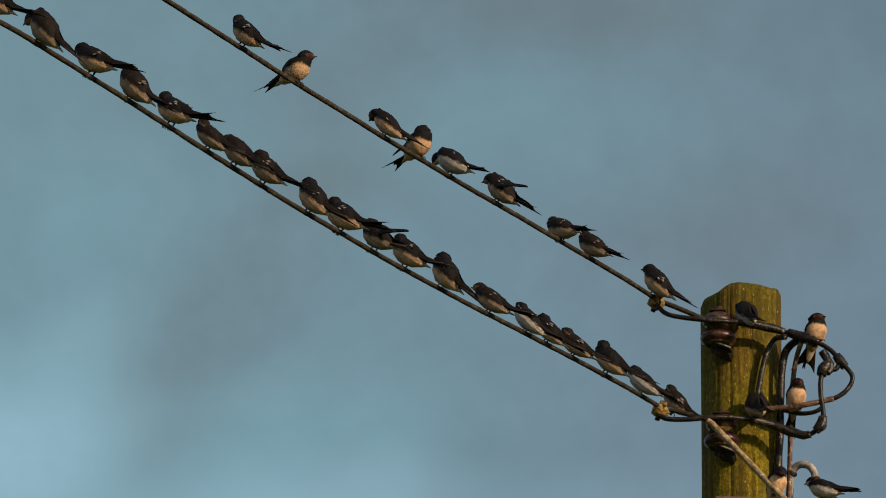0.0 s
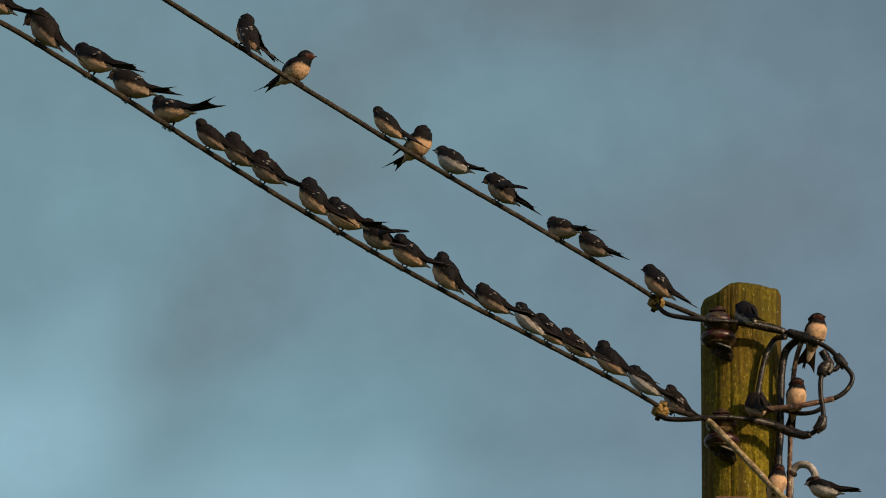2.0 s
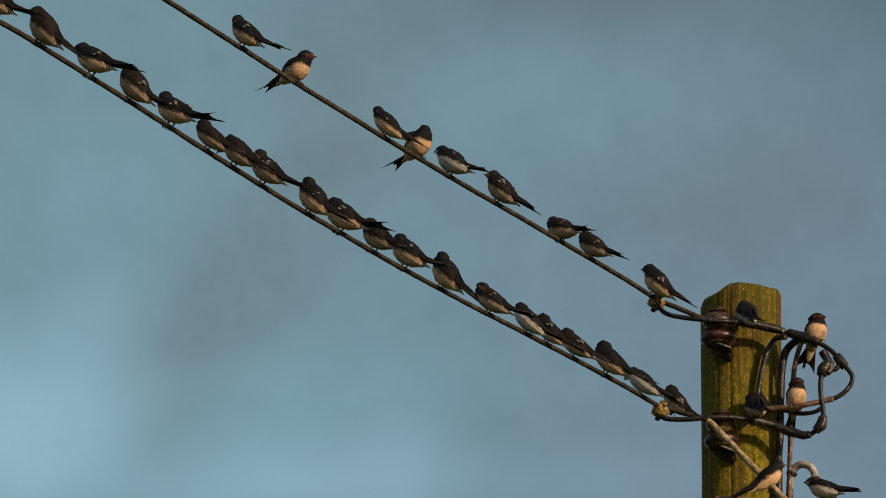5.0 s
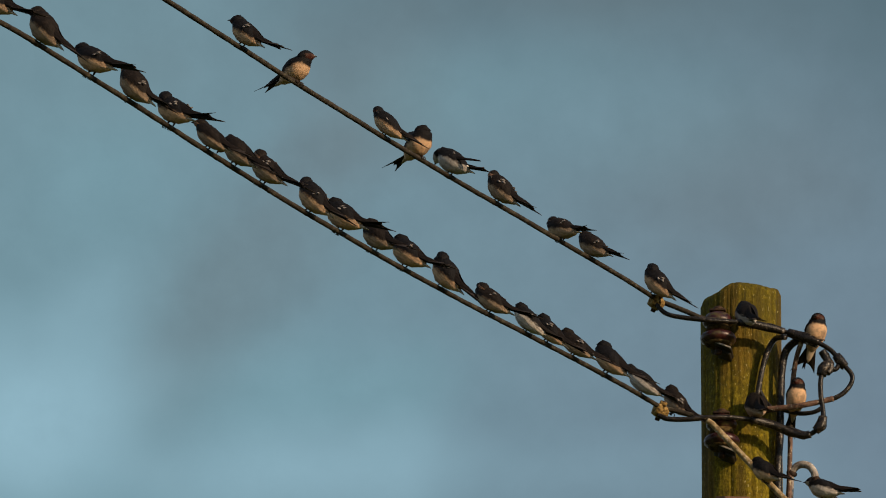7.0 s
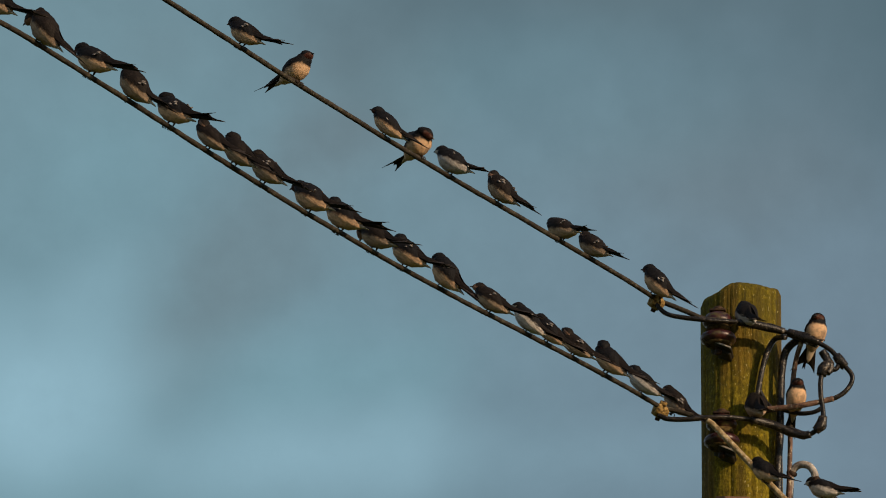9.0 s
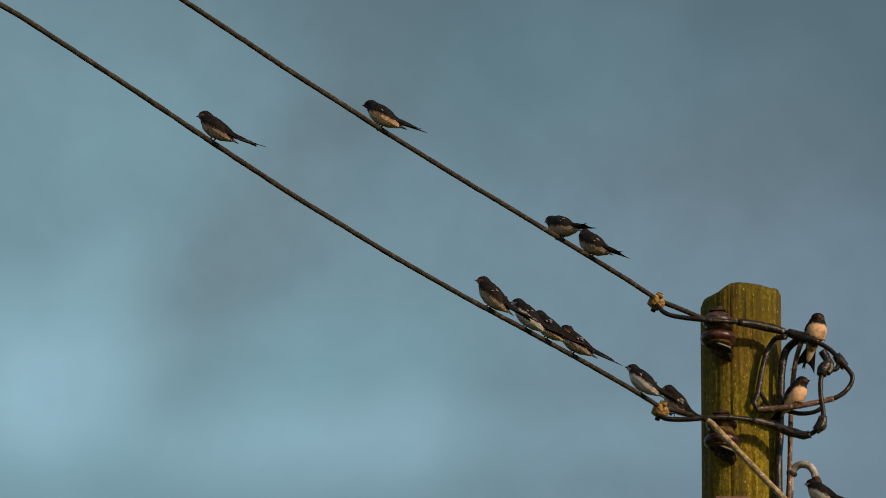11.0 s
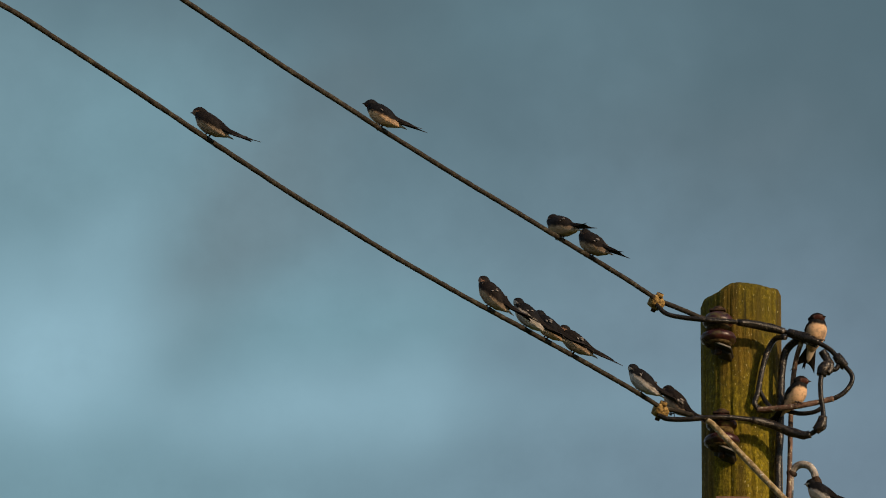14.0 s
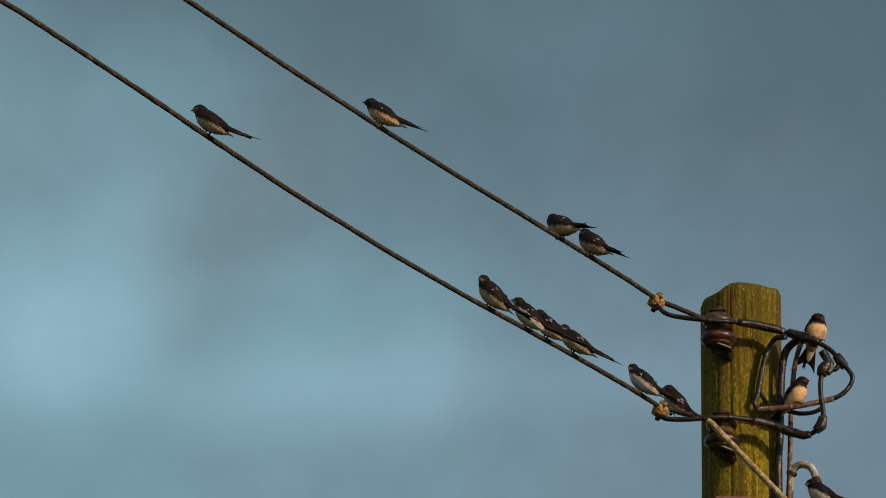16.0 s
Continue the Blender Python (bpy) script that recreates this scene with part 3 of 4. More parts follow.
def body_mesh():
    """Plump body along x, breast forward, with feather tufts."""
    prof = [(-0.056, 0.0035, 0.0042, -0.003), (-0.048, 0.0075, 0.0075, -0.003), (-0.037, 0.0120, 0.0120, -0.0025), (-0.025, 0.0160, 0.0164, -0.0015), (-0.011, 0.0188, 0.0198, -0.0006), (0.003, 0.0198, 0.0210, 0.0), (0.015, 0.0190, 0.0200, 0.001), (0.025, 0.0168, 0.0178, 0.0028), (0.033, 0.0140, 0.0150, 0.0055), (0.041, 0.0112, 0.0118, 0.008), (0.046, 0.006, 0.0065, 0.009)]
    rings = []
    for x, ry, rz, zc in prof:
        ring = []
        for k in range(28):
            a = 2 * math.pi * k / 28
            v = Vector((x, 1.20 * ry * math.cos(a), zc + 1.18 * rz * math.sin(a)))
            ring.append(v + Vector((0, math.cos(a), math.sin(a))) * 0.0036 * noise.noise(v * 115))
        rings.append(ring)
    return rings_mesh(rings)


def head_mesh():
    prof = [(-0.018, 0.0085, 0.0085, -0.004), (-0.011, 0.0118, 0.0116, -0.002), (-0.003, 0.0136, 0.0132, 0.0), (0.004, 0.0132, 0.0125, 0.0), (0.010, 0.0106, 0.0098, -0.0008), (0.014, 0.0072, 0.0064, -0.0018), (0.0165, 0.0036, 0.0032, -0.0024)]
    rings = []
    for x, ry, rz, zc in prof:
        ring = []
        for k in range(20):
            a = 2 * math.pi * k / 20
            v = Vector((x, ry * math.cos(a), zc + rz * math.sin(a)))
            ring.append(v * (1.07 + 0.05 * noise.noise(v * 170)))
        rings.append(ring)
    return rings_mesh(rings)


def tail_mesh(fork):
    """Forked tail in one blade, its edge feathers drawn out into streamers."""
    rings = []
    for i in range(15):
        v = i / 7 - 1
        a = abs(v)
        length = 0.062 + fork * a ** 2.6
        ang = radians(5.5) * v
        row = []
        for k in range(9):
            t = k / 8
            w = (0.0065 + 0.002 * t) * v
            row.append(Vector((-length * t * math.cos(ang), w + length * t * math.sin(ang), 0.0012 * ((i * 0.5) % 1.0) - 0.006 * a * (0.35 + 0.65 * t))))
        rings.append(row + [p - Vector((0, 0, 0.0011)) for p in reversed(row)])
    return rings_mesh(rings)


def leg_mesh(sign):
    """Shank with three toes curled over the wire and one behind."""
    bm = tube([Vector((0.006, sign * 0.003, 0.020)), Vector((-0.001, 0, 0.009)), Vector((0, 0, 0.001))], lambda t: 0.0034 - 0.0018 * t, 7)
    for y in (-0.004, 0, 0.004):
        tube([Vector((0, 0, 0.001)), Vector((0.0052, y, -0.0018)), Vector((0.0072, y * 1.1, -0.0062)), Vector((0.0052, y * 1.1, -0.0105))], 0.0012, 5, bm=bm)
    tube([Vector((0, 0, 0.001)), Vector((-0.0052, 0, -0.0018)), Vector((-0.0072, 0, -0.0068))], 0.0012, 5, bm=bm)
    return bm


def eye_mesh(sign):
    bm = bmesh.new()
    bmesh.ops.create_uvsphere(bm, u_segments=10, v_segments=8, radius=0.0021, matrix=pose(0.0056, sign * 0.0110, 0.0020))
    return bm


def beak_mesh():
    rings = []
    for x, ry, rz, z in ((0.0, 0.0052, 0.0034, 0.0), (0.004, 0.0036, 0.0026, -0.0004), (0.008, 0.0018, 0.0016, -0.0012), (0.0105, 0.0005, 0.0006, -0.002)):
        rings.append([Vector((x, ry * math.cos(k * math.pi / 5), z + rz * math.sin(k * math.pi / 5))) for k in range(10)])
    return rings_mesh(rings)


BODY_AT = Vector((0.009, 0, 0.031))
NECK = BODY_AT + Vector((0.041, 0, 0.014))
SHOULDER = BODY_AT + Vector((0.017, 0, 0.004))


def wing_at(sign, fold, flap=0.0, twist=0.0, lift=0.0, out=0.0):
    """The wing's pose: fold 1 lies along the back, 0 is spread; flap raises a spread tip, lift a folded one, in degrees."""
    lead = Vector((0.05, sign * 0.33, -0.93)).normalized()
    span = Vector((-0.985, -sign * 0.125, 0.125)).normalized()
    lead = (lead - span * lead.dot(span)).normalized()
    if sign < 0:
        y = -span
    else:
        y = span
    z = lead.cross(y)
    folded = Matrix((lead, y, z)).transposed().to_quaternion()
    spread = Euler((radians(flap) * sign, radians(twist), 0)).to_quaternion()
    q = spread.slerp(folded, fold)
    root = SHOULDER + Vector((0, sign * (0.0135 + 0.0042 * fold), -0.001 * fold))
    return Matrix.Translation(root) @ Matrix.Rotation(radians(-out * sign), 4, "Z") @ Matrix.Rotation(radians(lift), 4, "Y") @ q.to_matrix().to_4x4()


def head_at(yaw=0.0, nod=0.0, tilt=0.0):
    """The head's pose: yaw to its left, nod downwards, in degrees; far turns draw it in over the back."""
    back = max(0.0, abs(yaw) - 118) / 45
    down = max(0.0, nod - 25) / 60
    p = NECK + Vector((-0.015 * back + 0.003 * down, 0.007 * back * (1 if yaw > 0 else -1), 0.005 * back - 0.026 * down))
    return Matrix.Translation(p) @ pose(0, 0, 0, tilt, nod, yaw)


LABELS = {"cream": "blue-black swallow with rust throat and cream belly", "buff": "young brown-black swallow with buff belly", "white": "small black martin with white belly and rump"}


def build_bird(kind):
    bird = new("swallow")
    part("body", body_mesh(), BODY[kind], bird, at=Matrix.Translation(BODY_AT))
    head = part("head", head_mesh(), HEAD[kind], bird, at=head_at())
    part("beak", beak_mesh(), M_BEAK, head, at=pose(0.0138, 0, -0.002))
    for s in (1, -1):
        part("eye", eye_mesh(s), M_EYE, head)
    tail_root = BODY_AT + Vector((-0.042, 0, 0.003))
    part("tail", tail_mesh(0.032 if kind != "white" else 0.012), M_TAIL, bird, at=Matrix.Translation(tail_root) @ pose(0, 0, 0, 0, 14, 0))
    bm = rings_mesh([[Vector((x, ry * math.cos(k * math.pi / 6), z + rz * math.sin(k * math.pi / 6))) for k in range(12)] for x, ry, rz, z in ((0.014, 0.0095, 0.006, -0.006), (0.004, 0.0088, 0.006, -0.005), (-0.010, 0.0068, 0.004, -0.0035), (-0.024, 0.0042, 0.0022, -0.003), (-0.032, 0.001, 0.0008, -0.003))])
    part("undertail", bm, M_VENT, bird, "pale undertail feathers", at=Matrix.Translation(tail_root + Vector((0, 0, -0.003))))
    if kind == "white":
        bm = rings_mesh([[Vector((x, ry * math.cos(k * math.pi / 6), z + rz * math.sin(k * math.pi / 6))) for k in range(12)] for x, ry, rz, z in ((0.022, 0.006, 0.003, 0.0125), (0.014, 0.0105, 0.004, 0.0105), (0.002, 0.0098, 0.004, 0.006), (-0.010, 0.004, 0.002, 0.003))])
        part("rump", bm, M_RUMP, bird, "white rump", at=Matrix.Translation(tail_root + Vector((0, 0, -0.003))))
    for s in (1, -1):
        wing = part("wing", wing_mesh(s), M_WING, bird, at=wing_at(s, 1))
        part("coverts", covert_mesh(s), M_COVERT, wing)
    for s in (1, -1):
        part("leg", leg_mesh(s), M_LEG, bird, at=pose(0, s * 0.008, 0))
    return tagged(bird, LABELS[kind] + " on a wire", "bird", group="swallows on the wires")


UPRIGHT = 10.0  # degrees by which the breast stands steeper than the tail
AWAY = 147.0   # heading square to the wires, away from the camera


def head_state(word, pitch):
    """Common head carriages, for a body raised by pitch degrees."""
    yaw, nod = {"F": (0, pitch * 0.85), "L": (40, pitch * 0.7), "R": (-45, pitch * 0.7), "C": (116, 6), "P": (-60, 60), "D": (25, 75), "B": (150, 18), "N": (-150, 18), "U": (0, pitch * 0.4), "V": (60, 50)}[word]
    return yaw, nod


# wire, place along it, kind, heading off square, pitch, heads in time, takes wing at
PERCHED = [
    ("lower", 2.724, "cream", 0, 27, "0F", 9.70),
    ("lower", 2.555, "buff", 4, 42, "0D 2.6F 4.1L 7.8D", 9.45),
    ("lower", 2.361, "cream", 0, 22, "0F 2.6L 6.9F", 9.60),
    ("lower", 2.222, "buff", 8, 36, "0N 1.1F 2.6N 6.4C 8.5N", 9.52),
    ("lower", 2.063, "cream", -3, 21, "0B 2.7P 3.8B 8.2N", 9.38),
    ("lower", 1.924, "buff", 12, 30, "0B 1.9N 6.0L 8.4B 10.5F 11.9C 12.2F 13.3C 13.6L 13.9F 14.5C 14.8F 15.3L 15.9F", 0),
    ("lower", 1.823, "buff", 3, 32, "0P 1.2N 3.4D 7.5N", 9.62),
    ("lower", 1.710, "buff", 0, 30, "0N 3.0B 8.0L", 9.48),
    ("lower", 1.527, "cream", 6, 36, "0N 3.5B 6.5C 8.6F", 9.25),
    ("lower", 1.397, "cream", -2, 22, "0B 2.1N 7.2B", 9.40),
    ("lower", 1.257, "buff", 0, 26, "0N 2.0B 6.7N 8.7P", 9.33),
    ("lower", 1.132, "cream", 2, 26, "0B 6.6N 8.8B", 9.55),
    ("lower", 0.979, "cream", 4, 40, "0N 1.2B 8.4F", 9.66),
    ("lower", 0.773, "buff", 14, 28, "0F 0.8N 3.1B 8.6L 10.2F 13.0L 13.8C 14.9L 15.6C", 0),
    ("lower", 0.614, "white", 14, 32, "0B 2.8N 8.5F 10.4F 13.6C 15.1L", 0),
    ("lower", 0.521, "cream", 13, 34, "0N 1.3L 2.4N 8.8F 10.4L 12.9F 13.9C 15.3L", 0),
    ("lower", 0.402, "buff", 14, 28, "0B 3.3N 8.1B 10.6B 13.0C 14.0L 15.0C", 0),
    ("lower", 0.252, "cream", 2, 32, "0B 2.2N 8.3B", 9.72),
    ("lower", 0.090, "white", 10, 28, "0N 1.4B 2.8P 6.9N 8.4B 10.3L 13.4C 14.1F 15.2C", 0),
    ("lower", -0.064, "buff", 0, 36, "0B 3.1N 8.8F 10.7L 12.3F 14.4L", 0),
    ("upper", 2.136, "buff", 0, 24, "0F 4.0L", 9.50),
    ("upper", 1.785, "cream", 0, 32, "0C 1.1N 2.7C 6.5L 8.6F", 9.42),
    ("upper", 1.562, "cream", 180, 11, "0L 8.8F", 9.68),
    ("upper", 1.208, "cream", 12, 32, "0P 0.9C 8.8L 10.4F 12.9L 14.2C 15.0L", 0),
    ("upper", 1.058, "cream", 162, 12, "0N 2.2B 6.4N 8.7V", 9.47),
    ("upper", 0.927, "white", 2, 22, "0D 1.2L 2.4F 6.3P 7.5F", 9.35),
    ("upper", 0.725, "buff", 5, 34, "0V 2.6L 6.5C 8.7C", 9.58),
    ("upper", 0.432, "buff", -18, 11, "0B 8.8N 10.4F 13.1B", 0),
    ("upper", 0.298, "buff", -8, 23, "0B 3.4N 8.6B 11.2B", 0),
    ("upper", 0.013, "cream", 0, 36, "0F 6.2B 8.5F", 9.64),
]

# on the pole's cables and hook: place, kind, heading, pitch, heads, takes wing at
ON_POLE = [
    ((-0.010, -0.140, 7.402), "white", 108, 38, "0P 3.0D 7.0P 8.2D", 9.50),
    ((0.167, -0.150, 7.369), "cream", -72, 46, "0L 6.5R 11.0L 15.0F", 0),
    ((0.116, -0.150, 7.199), "cream", -80, 46, "0F 1.0L 3.0L 6.4R 8.6F 11.0L 15.5F", 0),
    ((0.013, -0.135, 7.165), "buff", 104, 36, "0D 3.0P 7.0D", 9.60),
    ((0.065, -0.206, 6.953), "cream", -70, 46, "0D 0.9F 2.8L 4.1F", 9.44),
    ((0.187, -0.100, 6.975), "white", 152, 18, "0F 3.2L 8.0F 11.3L 13.5F", 0),
]


def schedule(words, pitch):
    """Head rows from a string of times and carriages, with quick turns between holds."""
    items = []
    for w in words.split():
        items.append((float(w[:-1]), head_state(w[-1], pitch)))
    rows = [(0.0, items[0][1])]
    for (t, now), (_, was) in zip(items[1:], items):
        rows.append((t - 0.1, was))
        steps = max(1, math.ceil(max(abs(now[0] - was[0]), abs(now[1] - was[1])) / 60))
        for k in range(1, steps):
            f = k / steps
            rows.append((t - 0.1 + 0.3 * f, tuple(a + (b - a) * f for a, b in zip(was, now))))
        rows.append((t + 0.2, now))
    rows.append((16.0, rows[-1][1]))
    return [(t, head_at(*h)) for t, h in rows]


protos = {}


def get_bird(kind):
    """The first of a kind is the thing itself; the rest are copies of it."""
    if kind not in protos:
        protos[kind] = build_bird(kind)
        return protos[kind]
    return copy_thing(protos[kind], Matrix())


def tuft_mesh():
    """A ragged fan of soft down feathers lying over one another."""
    bm, rnd = bmesh.new(), random.Random(3)
    for k in range(8):
        root = Vector((rnd.uniform(-0.002, 0.010), rnd.uniform(-0.0012, 0.0016), rnd.uniform(-0.0045, 0.0045)))
        turn, long, wide = radians(rnd.uniform(-28, 34)), rnd.uniform(0.007, 0.013), rnd.uniform(0.0020, 0.0034)
        d = Vector((-math.cos(turn), rnd.uniform(-0.12, 0.04), math.sin(turn)))
        up = Vector((0, 1, 0)).cross(d).normalized()
        rings = []
        for t, w in ((0, 0.4), (0.25, 0.9), (0.6, 1.0), (0.9, 0.75), (1, 0.4)):
            p = root + d * long * t
            rings.append([p + up * wide * w, p + Vector((0, 0.0007 * w, 0)), p - up * wide * w, p - Vector((0, 0.0007 * w, 0))])
        rings_mesh(rings, bm=bm)
    return bm


def add_tuft(bird, rnd, shared):
    """Pale down standing out of the ruffled back of a preening bird, on both sides of the spine."""
    for sign in (1, -1):
        ob = new("ruffled_down", shared) if shared else part("ruffled_down", tuft_mesh(), M_DOWN, bird)
        shared = ob.data
        ob.parent = bird
        ob["label"] = "pale ruffled down"
        at = BODY_AT + Vector((rnd.uniform(-0.022, 0.002), sign * rnd.uniform(0.0185, 0.0205), rnd.uniform(0.0125, 0.0170)))
        ob.matrix_basis = Matrix.Translation(at) @ pose(0, 0, 0, sign * 40, rnd.uniform(-10, 30), rnd.uniform(-15, 15))
    return shared


def vary(bird, rnd, sleek, big):
    """Small differences of build and of how the tail is held."""
    k = rnd.uniform(0.93, 1.0)
    k *= 1.06 if big and not sleek else 1.0
    bird.scale = (k * (1.07 if sleek else 1.03), k * (0.93 if sleek else 1.0), k * (0.90 if sleek else 1.0))
    tail = pick(bird, "tail")[0]
    tail.matrix_basis = tail.matrix_basis @ pose(0, 0, 0, rnd.uniform(-16, 16), rnd.uniform(-2, 6), rnd.uniform(-5, 5))


def fluff(bird, puff, short=1.0, slim=1.0):
    """A fluffed-out body, with wings and tail that reach less far past it."""
    body = pick(bird, "body")[0]
    body.scale = (1.0, 1 + puff, 1 + puff * 0.9)
    for piece in pick(bird, "wing"):
        piece.scale = (slim, short, 1)
    pick(bird, "tail")[0].scale = (short, 1, 1)


def pick(bird, word):
    return [c for c in bird.children if c.name.split(".")[0] == word]


# every bird is made before any is keyed
wire_birds = [get_bird(row[2]) for row in PERCHED]
pole_birds = [get_bird(row[1]) for row in ON_POLE]
passing_birds = [get_bird("buff"), get_bird("buff")]
vary_rnd = random.Random(11)
for bird, row in zip(wire_birds, PERCHED):
    vary(bird, vary_rnd, not row[6], row[0] == "lower")
for k in (22, 24):
    wire_birds[k].scale = (0.9, 1.1, 0.95)
FLUFFED = {1: (0.10, 0.92), 3: (0.14, 0.86), 9: (0.06, 0.92), 10: (0.05, 0.92), 11: (0.05, 0.92), 8: (0.10, 0.92), 12: (0.08, 0.95), 13: (0.06, 1.0), 18: (0.08, 0.86), 19: (0.10, 0.92), 22: (0.06, 0.9), 23: (0.06, 0.83), 24: (0.12, 0.9), 25: (0.10, 0.80), 26: (0.08, 0.92), 14: (0.06, 0.92), 27: (0.18, 0.74), 28: (0.16, 0.74), 29: (0.06, 0.92)}
for k, (puff, short) in FLUFFED.items():
    fluff(wire_birds[k], puff, short, 0.62 if k == 25 else 0.85 if k in (14, 28) else 1.0)
for k, size in ((23, 0.93), (27, 0.95), (28, 0.97)):
    wire_birds[k].scale *= size
tuft = None
for k in (2, 3, 4, 7, 8, 9, 11, 12, 13, 14, 15, 16, 18, 19, 21, 23, 25, 26, 27, 28, 29):
    tuft = add_tuft(wire_birds[k], vary_rnd, tuft)


def bird_pose(p, yaw, pitch, roll=0):
    """A bird whose tail and folded wings trail at pitch degrees; its breast stands steeper."""
    return Matrix.Translation(p) @ pose(0, 0, 0, roll, -pitch, yaw)


def perch_rows(wire, s, yaw, pitch, leave, leans):
    """Rows of a bird on a wire: it rides the wire and leans at times."""
    times = [0.0] + [t for t, _ in leans] + [t for t, _ in RISE if t > 9.0]
    rows = []
    shifts = SHIFTS.get(wire + str(s), [(0, 0)])
    times += [t for t, _ in shifts]
    for t in sorted(set(times)):
        if leave and t > leave:
            break
        lean = 0.0
        for a, v in leans:
            if a <= t:
                lean = v
        d = s + 0.013
        for a, v in shifts:
            if a <= t:
                d = s + 0.013 + v
        local = ALONG * d + Vector((0, 0, height(wire, d) + 0.0046))
        m = wire_pose(wire, rise_at(t))
        rows.append((t, bird_pose(m @ local, yaw, pitch + lean + UPRIGHT)))
    return rows


def fly_off(rows, leave, yaw, pitch, rnd):
    """Rows that carry a bird from its perch up and away, over the left of the field."""
    p = rows[-1][1].translation.copy()
    rows = [r for r in rows if r[0] < leave - 0.05] + [(leave, bird_pose(p, yaw, pitch + UPRIGHT))]
    turn = 160 + rnd.uniform(-12, 14)
    d = Vector((math.cos(radians(turn)), math.sin(radians(turn)), 0))
    yaw = yaw if abs(yaw - turn) < 90 else yaw + (89 if turn > yaw else -89)
    climb = rnd.uniform(0.25, 0.6)
    for dt, dist, k, nose in ((0.16, 0.10, 0.3, 0.5), (0.42, 0.75, 0.6, 1), (0.8, 2.6, 1, 1), (1.3, 6.5, 1, 1)):
        f = min(1, dt / 0.8)
        rows.append((leave + dt, bird_pose(p + d * dist + Vector((0, 0, climb * dist * k + 0.03)), yaw + (turn - yaw) * f, 25 * (1 - f) + 12 + pitch * 0.2 * (1 - f), rnd.uniform(-18, 18))))
    rows.append((16.0, bird_pose(p + d * 55 + Vector((0, 0, climb * 30)), turn, 5)))
    return rows


def flap_rows(sign, start, end, beat=0.15, phase=0.0):
    """Wing rows: folded until start, opening, then beating until end, then held spread."""
    rows = [(0.0, wing_at(sign, 1)), (start - 0.06, wing_at(sign, 1)), (start + 0.03, wing_at(sign, 0.45, 40))] if start > 0 else [(0.0, wing_at(sign, 0, 20))]
    t, k = max(start, 0) + 0.12, 0
    while t < end:
        rows.append((t, wing_at(sign, 0, 48 if k % 2 == 0 else -32, 12 if k % 2 else -8)))
        t, k = t + beat / 2, k + 1
    return rows + [(16.0, wing_at(sign, 0, 8))]


# passing leans of single birds: place in PERCHED, then time and added pitch
LEANS = {
    1: [(0, 0), (2.5, 0), (2.8, -3), (7.6, -3), (7.9, 0)],
    3: [(0, 0), (1.0, 0), (1.25, -20), (2.35, -20), (2.6, 0)],
    8: [(0, 0), (8.55, 0), (8.8, -14), (9.0, -14), (9.12, -34)],
    10: [(0, 0), (8.5, 0), (8.8, -6)],
    13: [(0, -2), (10.2, -2), (10.6, 7)],
    15: [(0, 0), (10.2, 0), (10.6, -3)],
    21: [(0, 0), (0.4, 0), (0.9, 10), (2.1, 14), (2.5, 0), (6.3, -2), (8.5, -2), (8.8, -8)],
    5: [(0, 0), (9.8, 0), (10.3, -3), (12.7, -3), (12.9, 4), (13.5, 4), (13.8, -4)],
    2: [(0, -3)],
    4: [(0, 0), (1.2, 0), (1.5, -15), (2.5, -15), (2.9, 0)],
    18: [(0, 0), (9.8, 0), (10.3, 2)],
    23: [(0, 0), (9.6, 0), (10.2, -9)],
}

# sidesteps along the wire: wire and place, then time and metres
SHIFTS = {"upper1.208": [(0, 0), (9.6, 0), (10.2, 0.014)], "lower1.924": [(0, 0), (9.8, 0), (10.3, -0.02), (13.5, -0.02), (13.8, 0)]}

# wings half lifted while preening: place in PERCHED, side, rows of time, lift and outward turn
LIFTED = {
    21: [(1, [(0, 0, 0), (0.3, 0, 0), (0.6, 4, 20), (1.2, -8, 34), (2.1, -10, 30), (2.4, 0, 0)])],
    24: [(-1, [(0, 14, 0), (2.7, 14, 0), (3.2, 42, 0), (9.0, 42, 0)])],
    26: [(1, [(0, 15, 30), (2.4, 12, 28), (2.7, 0, 0)])],
    10: [(1, [(0, 16, 12), (3.2, 14, 10), (3.6, 0, 0)])],
    25: [(1, [(0, 0, 0), (6.2, 0, 0), (6.5, 8, 12), (7.2, 8, 12), (7.5, 0, 0)])],
}


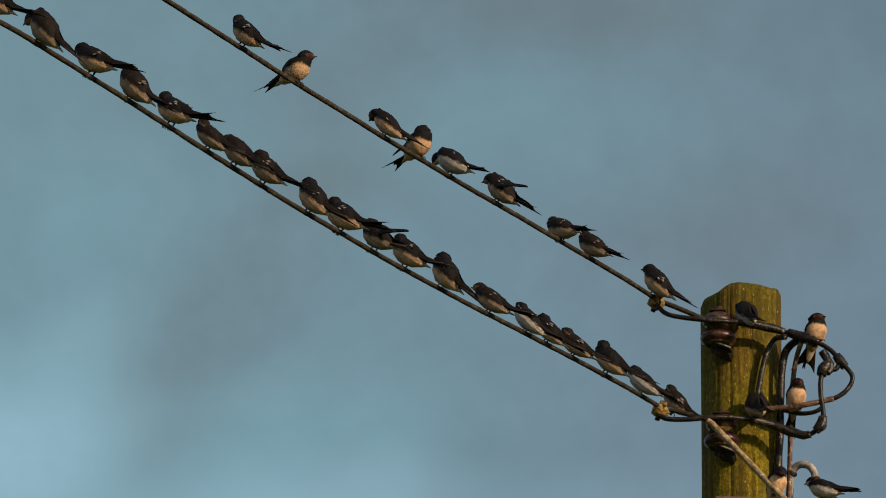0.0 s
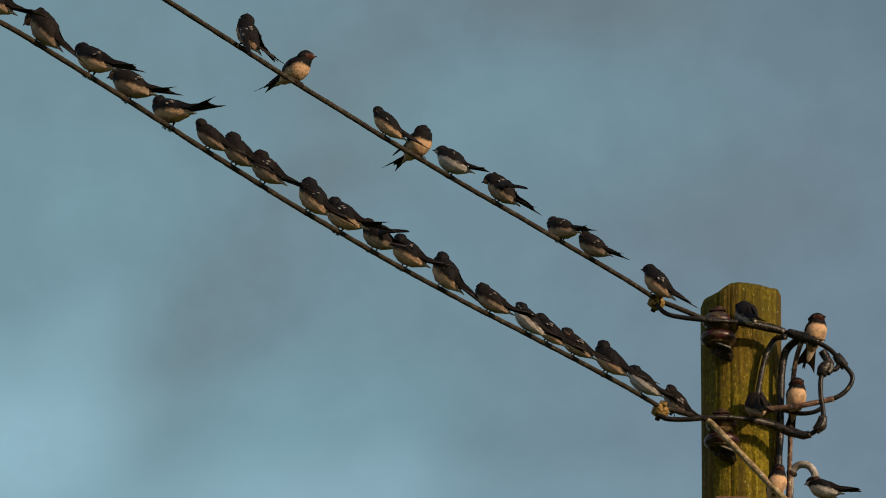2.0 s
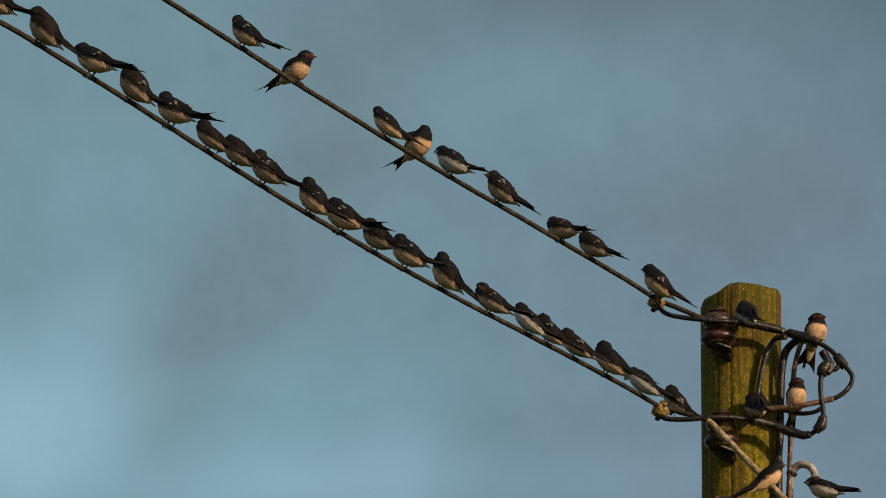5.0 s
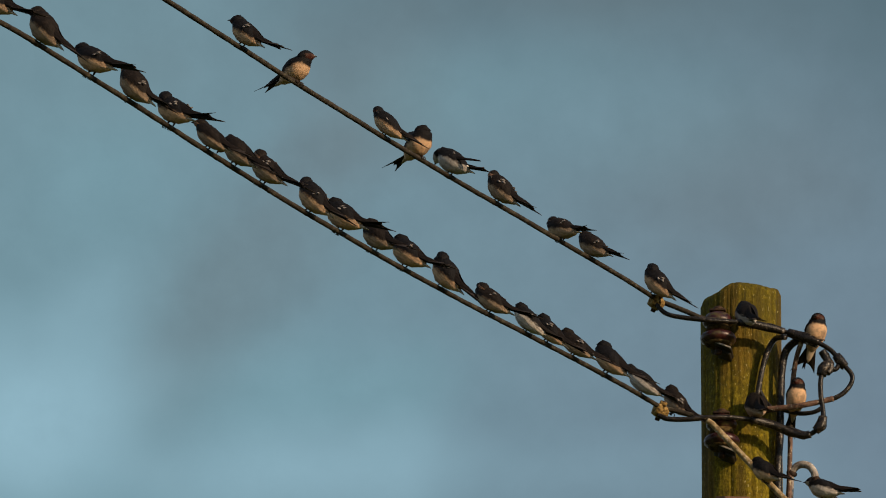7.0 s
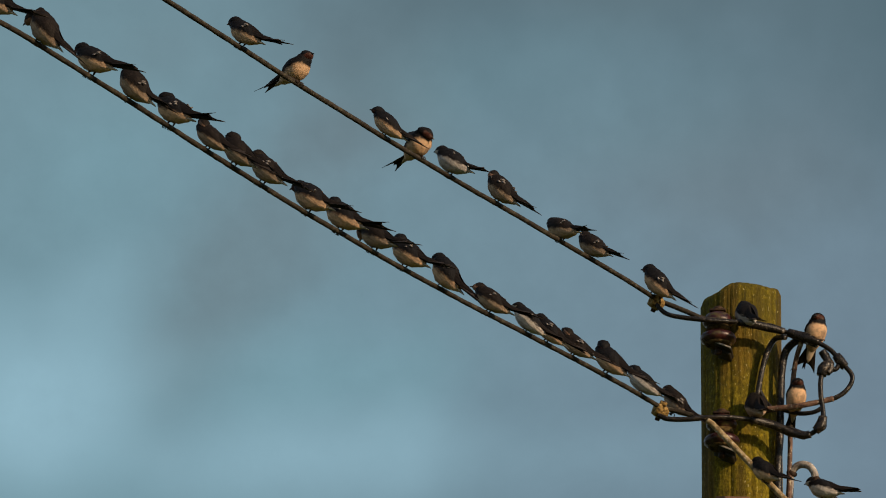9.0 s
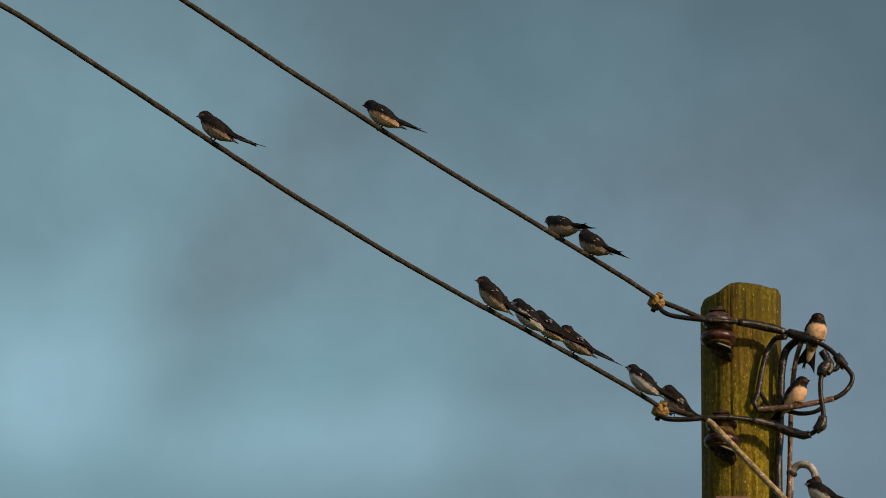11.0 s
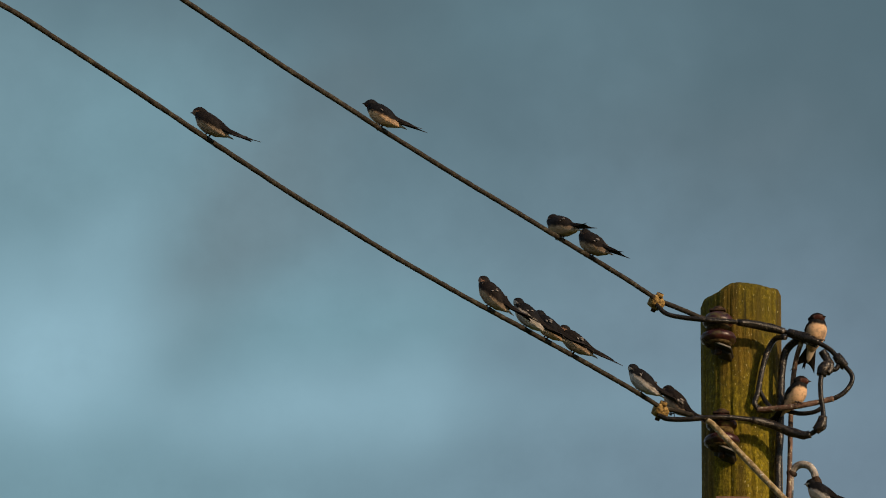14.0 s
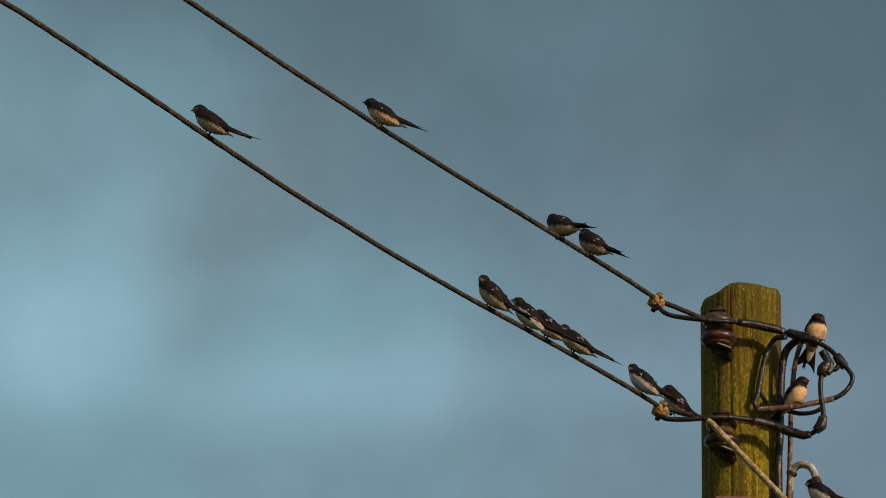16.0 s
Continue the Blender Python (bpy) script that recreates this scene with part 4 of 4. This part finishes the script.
def motions():
    for k, ob in wires.items():
        walk(ob, [(t, wire_pose(k, share)) for t, share in RISE])
    walk(backdrop, [(0, SKY @ pose(0, 0, -330)), (9.2, SKY @ pose(1.0, 2.6, -330)), (16.0, SKY @ pose(2.0, 6.2, -330))])
    walk(veil, [(0, SKY @ pose(0, 26, -318)), (4.2, SKY @ pose(0, 23.5, -318)), (9.2, SKY @ pose(1, 16, -318)), (12.0, SKY @ pose(1.5, 12, -318)), (16.0, SKY @ pose(2, 9, -318))])
    rnd = random.Random(5)
    for i, (wire, s, kind, off, pitch, heads, leave) in enumerate(PERCHED):
        bird = wire_birds[i]
        yaw = AWAY + off + rnd.uniform(-6, 6)
        rows = perch_rows(wire, s, yaw, pitch, leave, LEANS.get(i, [(0, 0)]))
        wings = sorted(pick(bird, "wing"), key=lambda o: -o.location.y)
        if leave:
            rows = fly_off(rows, leave, yaw, pitch, rnd)
        else:
            rows = rows if rows[-1][0] == 16.0 else rows + [(16.0, rows[-1][1])]
        walk(bird, rows)
        walk(pick(bird, "head")[0], schedule(heads, pitch))
        lifted = dict(LIFTED.get(i, []))
        for sign, wing in zip((1, -1), wings):
            if sign in lifted:
                pre = [(t, wing_at(sign, 1, 0, 0, a, o)) for t, a, o in lifted[sign]]
                rest = [r for r in flap_rows(sign, leave, leave + 1.2) if r[0] > pre[-1][0]] if leave else [(16.0, pre[-1][1])]
                walk(wing, pre + rest)
            elif leave:
                walk(wing, flap_rows(sign, leave, leave + 1.2, 0.14 + 0.02 * rnd.random()))
    for i, (p, kind, yaw, pitch, heads, leave) in enumerate(ON_POLE):
        bird = pole_birds[i]
        bird.scale = (0.88, 1.14, 0.91) if i == 1 else (0.85, 1.15, 1.10) if i in (0, 3) else (0.88, 1.03, 0.93) if i < 5 else (0.85, 0.96, 0.92)
        if i == 1:
            pick(bird, "tail")[0].scale = (0.95, 1.6, 1)
            pick(bird, "undertail")[0].scale = (1.5, 1.35, 1)
        bird["label"] = LABELS[kind].split(" and ")[0] + " on the pole's cables"
        if i == 5:
            p = Vector(p) + Vector((-0.010, 0, -0.003))
        rows = [(0, bird_pose(p, yaw, pitch))]
        if i in (0, 3, 4):
            tuck(bird)
        if i == 4:
            q = Vector(p) + Vector((-0.01, 0, 0.012))
            rows += [(2.6, bird_pose(p, yaw, pitch)), (2.8, bird_pose(q + Vector((-0.025, 0, 0.02)), yaw, pitch)), (4.6, bird_pose(q, yaw, pitch)), (5.0, bird_pose(q, yaw + 75, 40)), (5.3, bird_pose(q, 75, 40)), (5.6, bird_pose(q + Vector((-0.03, 0, 0.012)), 132, 34))]
            yaw, pitch = 132, 34
            rows += [(9.2, rows[-1][1])]
        if i == 2:
            rows += [(9.4, rows[-1][1]), (10.0, bird_pose(Vector(p) + Vector((0.006, 0, 0.004)), -42, 42))]
        if i == 5:
            rows += [(9.4, rows[-1][1]), (10.8, bird_pose(Vector(p) + Vector((-0.012, 0, -0.012)), yaw, pitch + 14))]
        if leave:
            rows = fly_off(rows + [(leave - 0.1, rows[-1][1])], leave, yaw, pitch, rnd)
            for sign, wing in zip((1, -1), sorted(pick(bird, "wing"), key=lambda o: -o.location.y)):
                walk(wing, flap_rows(sign, leave, leave + 1.2))
        else:
            rows.append((16.0, rows[-1][1]))
        walk(bird, rows)
        walk(pick(bird, "head")[0], schedule(heads, pitch))
    passing()


def tuck(bird):
    """Draw the legs up into the belly."""
    for leg in pick(bird, "leg"):
        leg.matrix_basis = Matrix.Translation(leg.location + Vector((-0.01, 0, 0.014))) @ pose(0, 0, 0, 0, 70, 0)


def passing():
    """Two swallows that sweep past on the wing."""
    left, right = passing_birds
    left["label"] = "brown-black swallow in flight with spread wings"
    walk(left, [(0, bird_pose((14, -3.0, 9.0), 180, 0)), (2.0, bird_pose((0.715, -1.000, 7.473), 172, 4, 40)), (2.1, bird_pose((0.271, -1.000, 7.647), 170, 6, 60)), (2.2, bird_pose((-0.244, -1.000, 7.785), 168, 8, 65)), (2.3, bird_pose((-0.675, -1.000, 7.875), 165, 8, 50)), (2.4, bird_pose((-1.041, -1.000, 7.929), 163, 8, 20)), (2.6, bird_pose((-1.938, -1.000, 8.094), 160, 8)), (16.0, bird_pose((-70, 30, 25), 160, 5))])
    right["label"] = "dark swallow in flight with spread wings"
    walk(right, [(0, bird_pose((-20, 8, 16), -20, 0)), (3.3, bird_pose((-0.742, -1.200, 8.529), -20, -40)), (3.4, bird_pose((-0.540, -1.200, 8.148), 20, -55)), (3.5, bird_pose((-0.342, -1.200, 7.783), 75, -66, 5)), (3.6, bird_pose((-0.129, -1.200, 7.366), 20, -60, 25)), (3.7, bird_pose((0.208, -1.200, 6.911), -40, -45, 50)), (3.8, bird_pose((0.543, -1.200, 6.427), -30, -35, 30)), (5.0, bird_pose((6, -4, 3.0), 0, 0)), (16.0, bird_pose((60, 20, 6), 10, 0))])
    for bird, a, b, sweep in ((left, 1.7, 3.0, 0.0), (right, 3.1, 5.0, 0.34)):
        for sign, wing in zip((1, -1), sorted(pick(bird, "wing"), key=lambda o: -o.location.y)):
            walk(wing, [(0, wing_at(sign, 0, 15)), (a, wing_at(sign, 0, 15)), (a + 0.3, wing_at(sign, sweep, 30)), (a + 0.4, wing_at(sign, sweep, 15)), (a + 0.5, wing_at(sign, 0, -10)), (b, wing_at(sign, 0, 15)), (16.0, wing_at(sign, 0, 10))])
        walk(pick(bird, "head")[0], [(0, head_at(0, 5)), (16.0, head_at(0, 5))])
        tuck(bird)


motions()
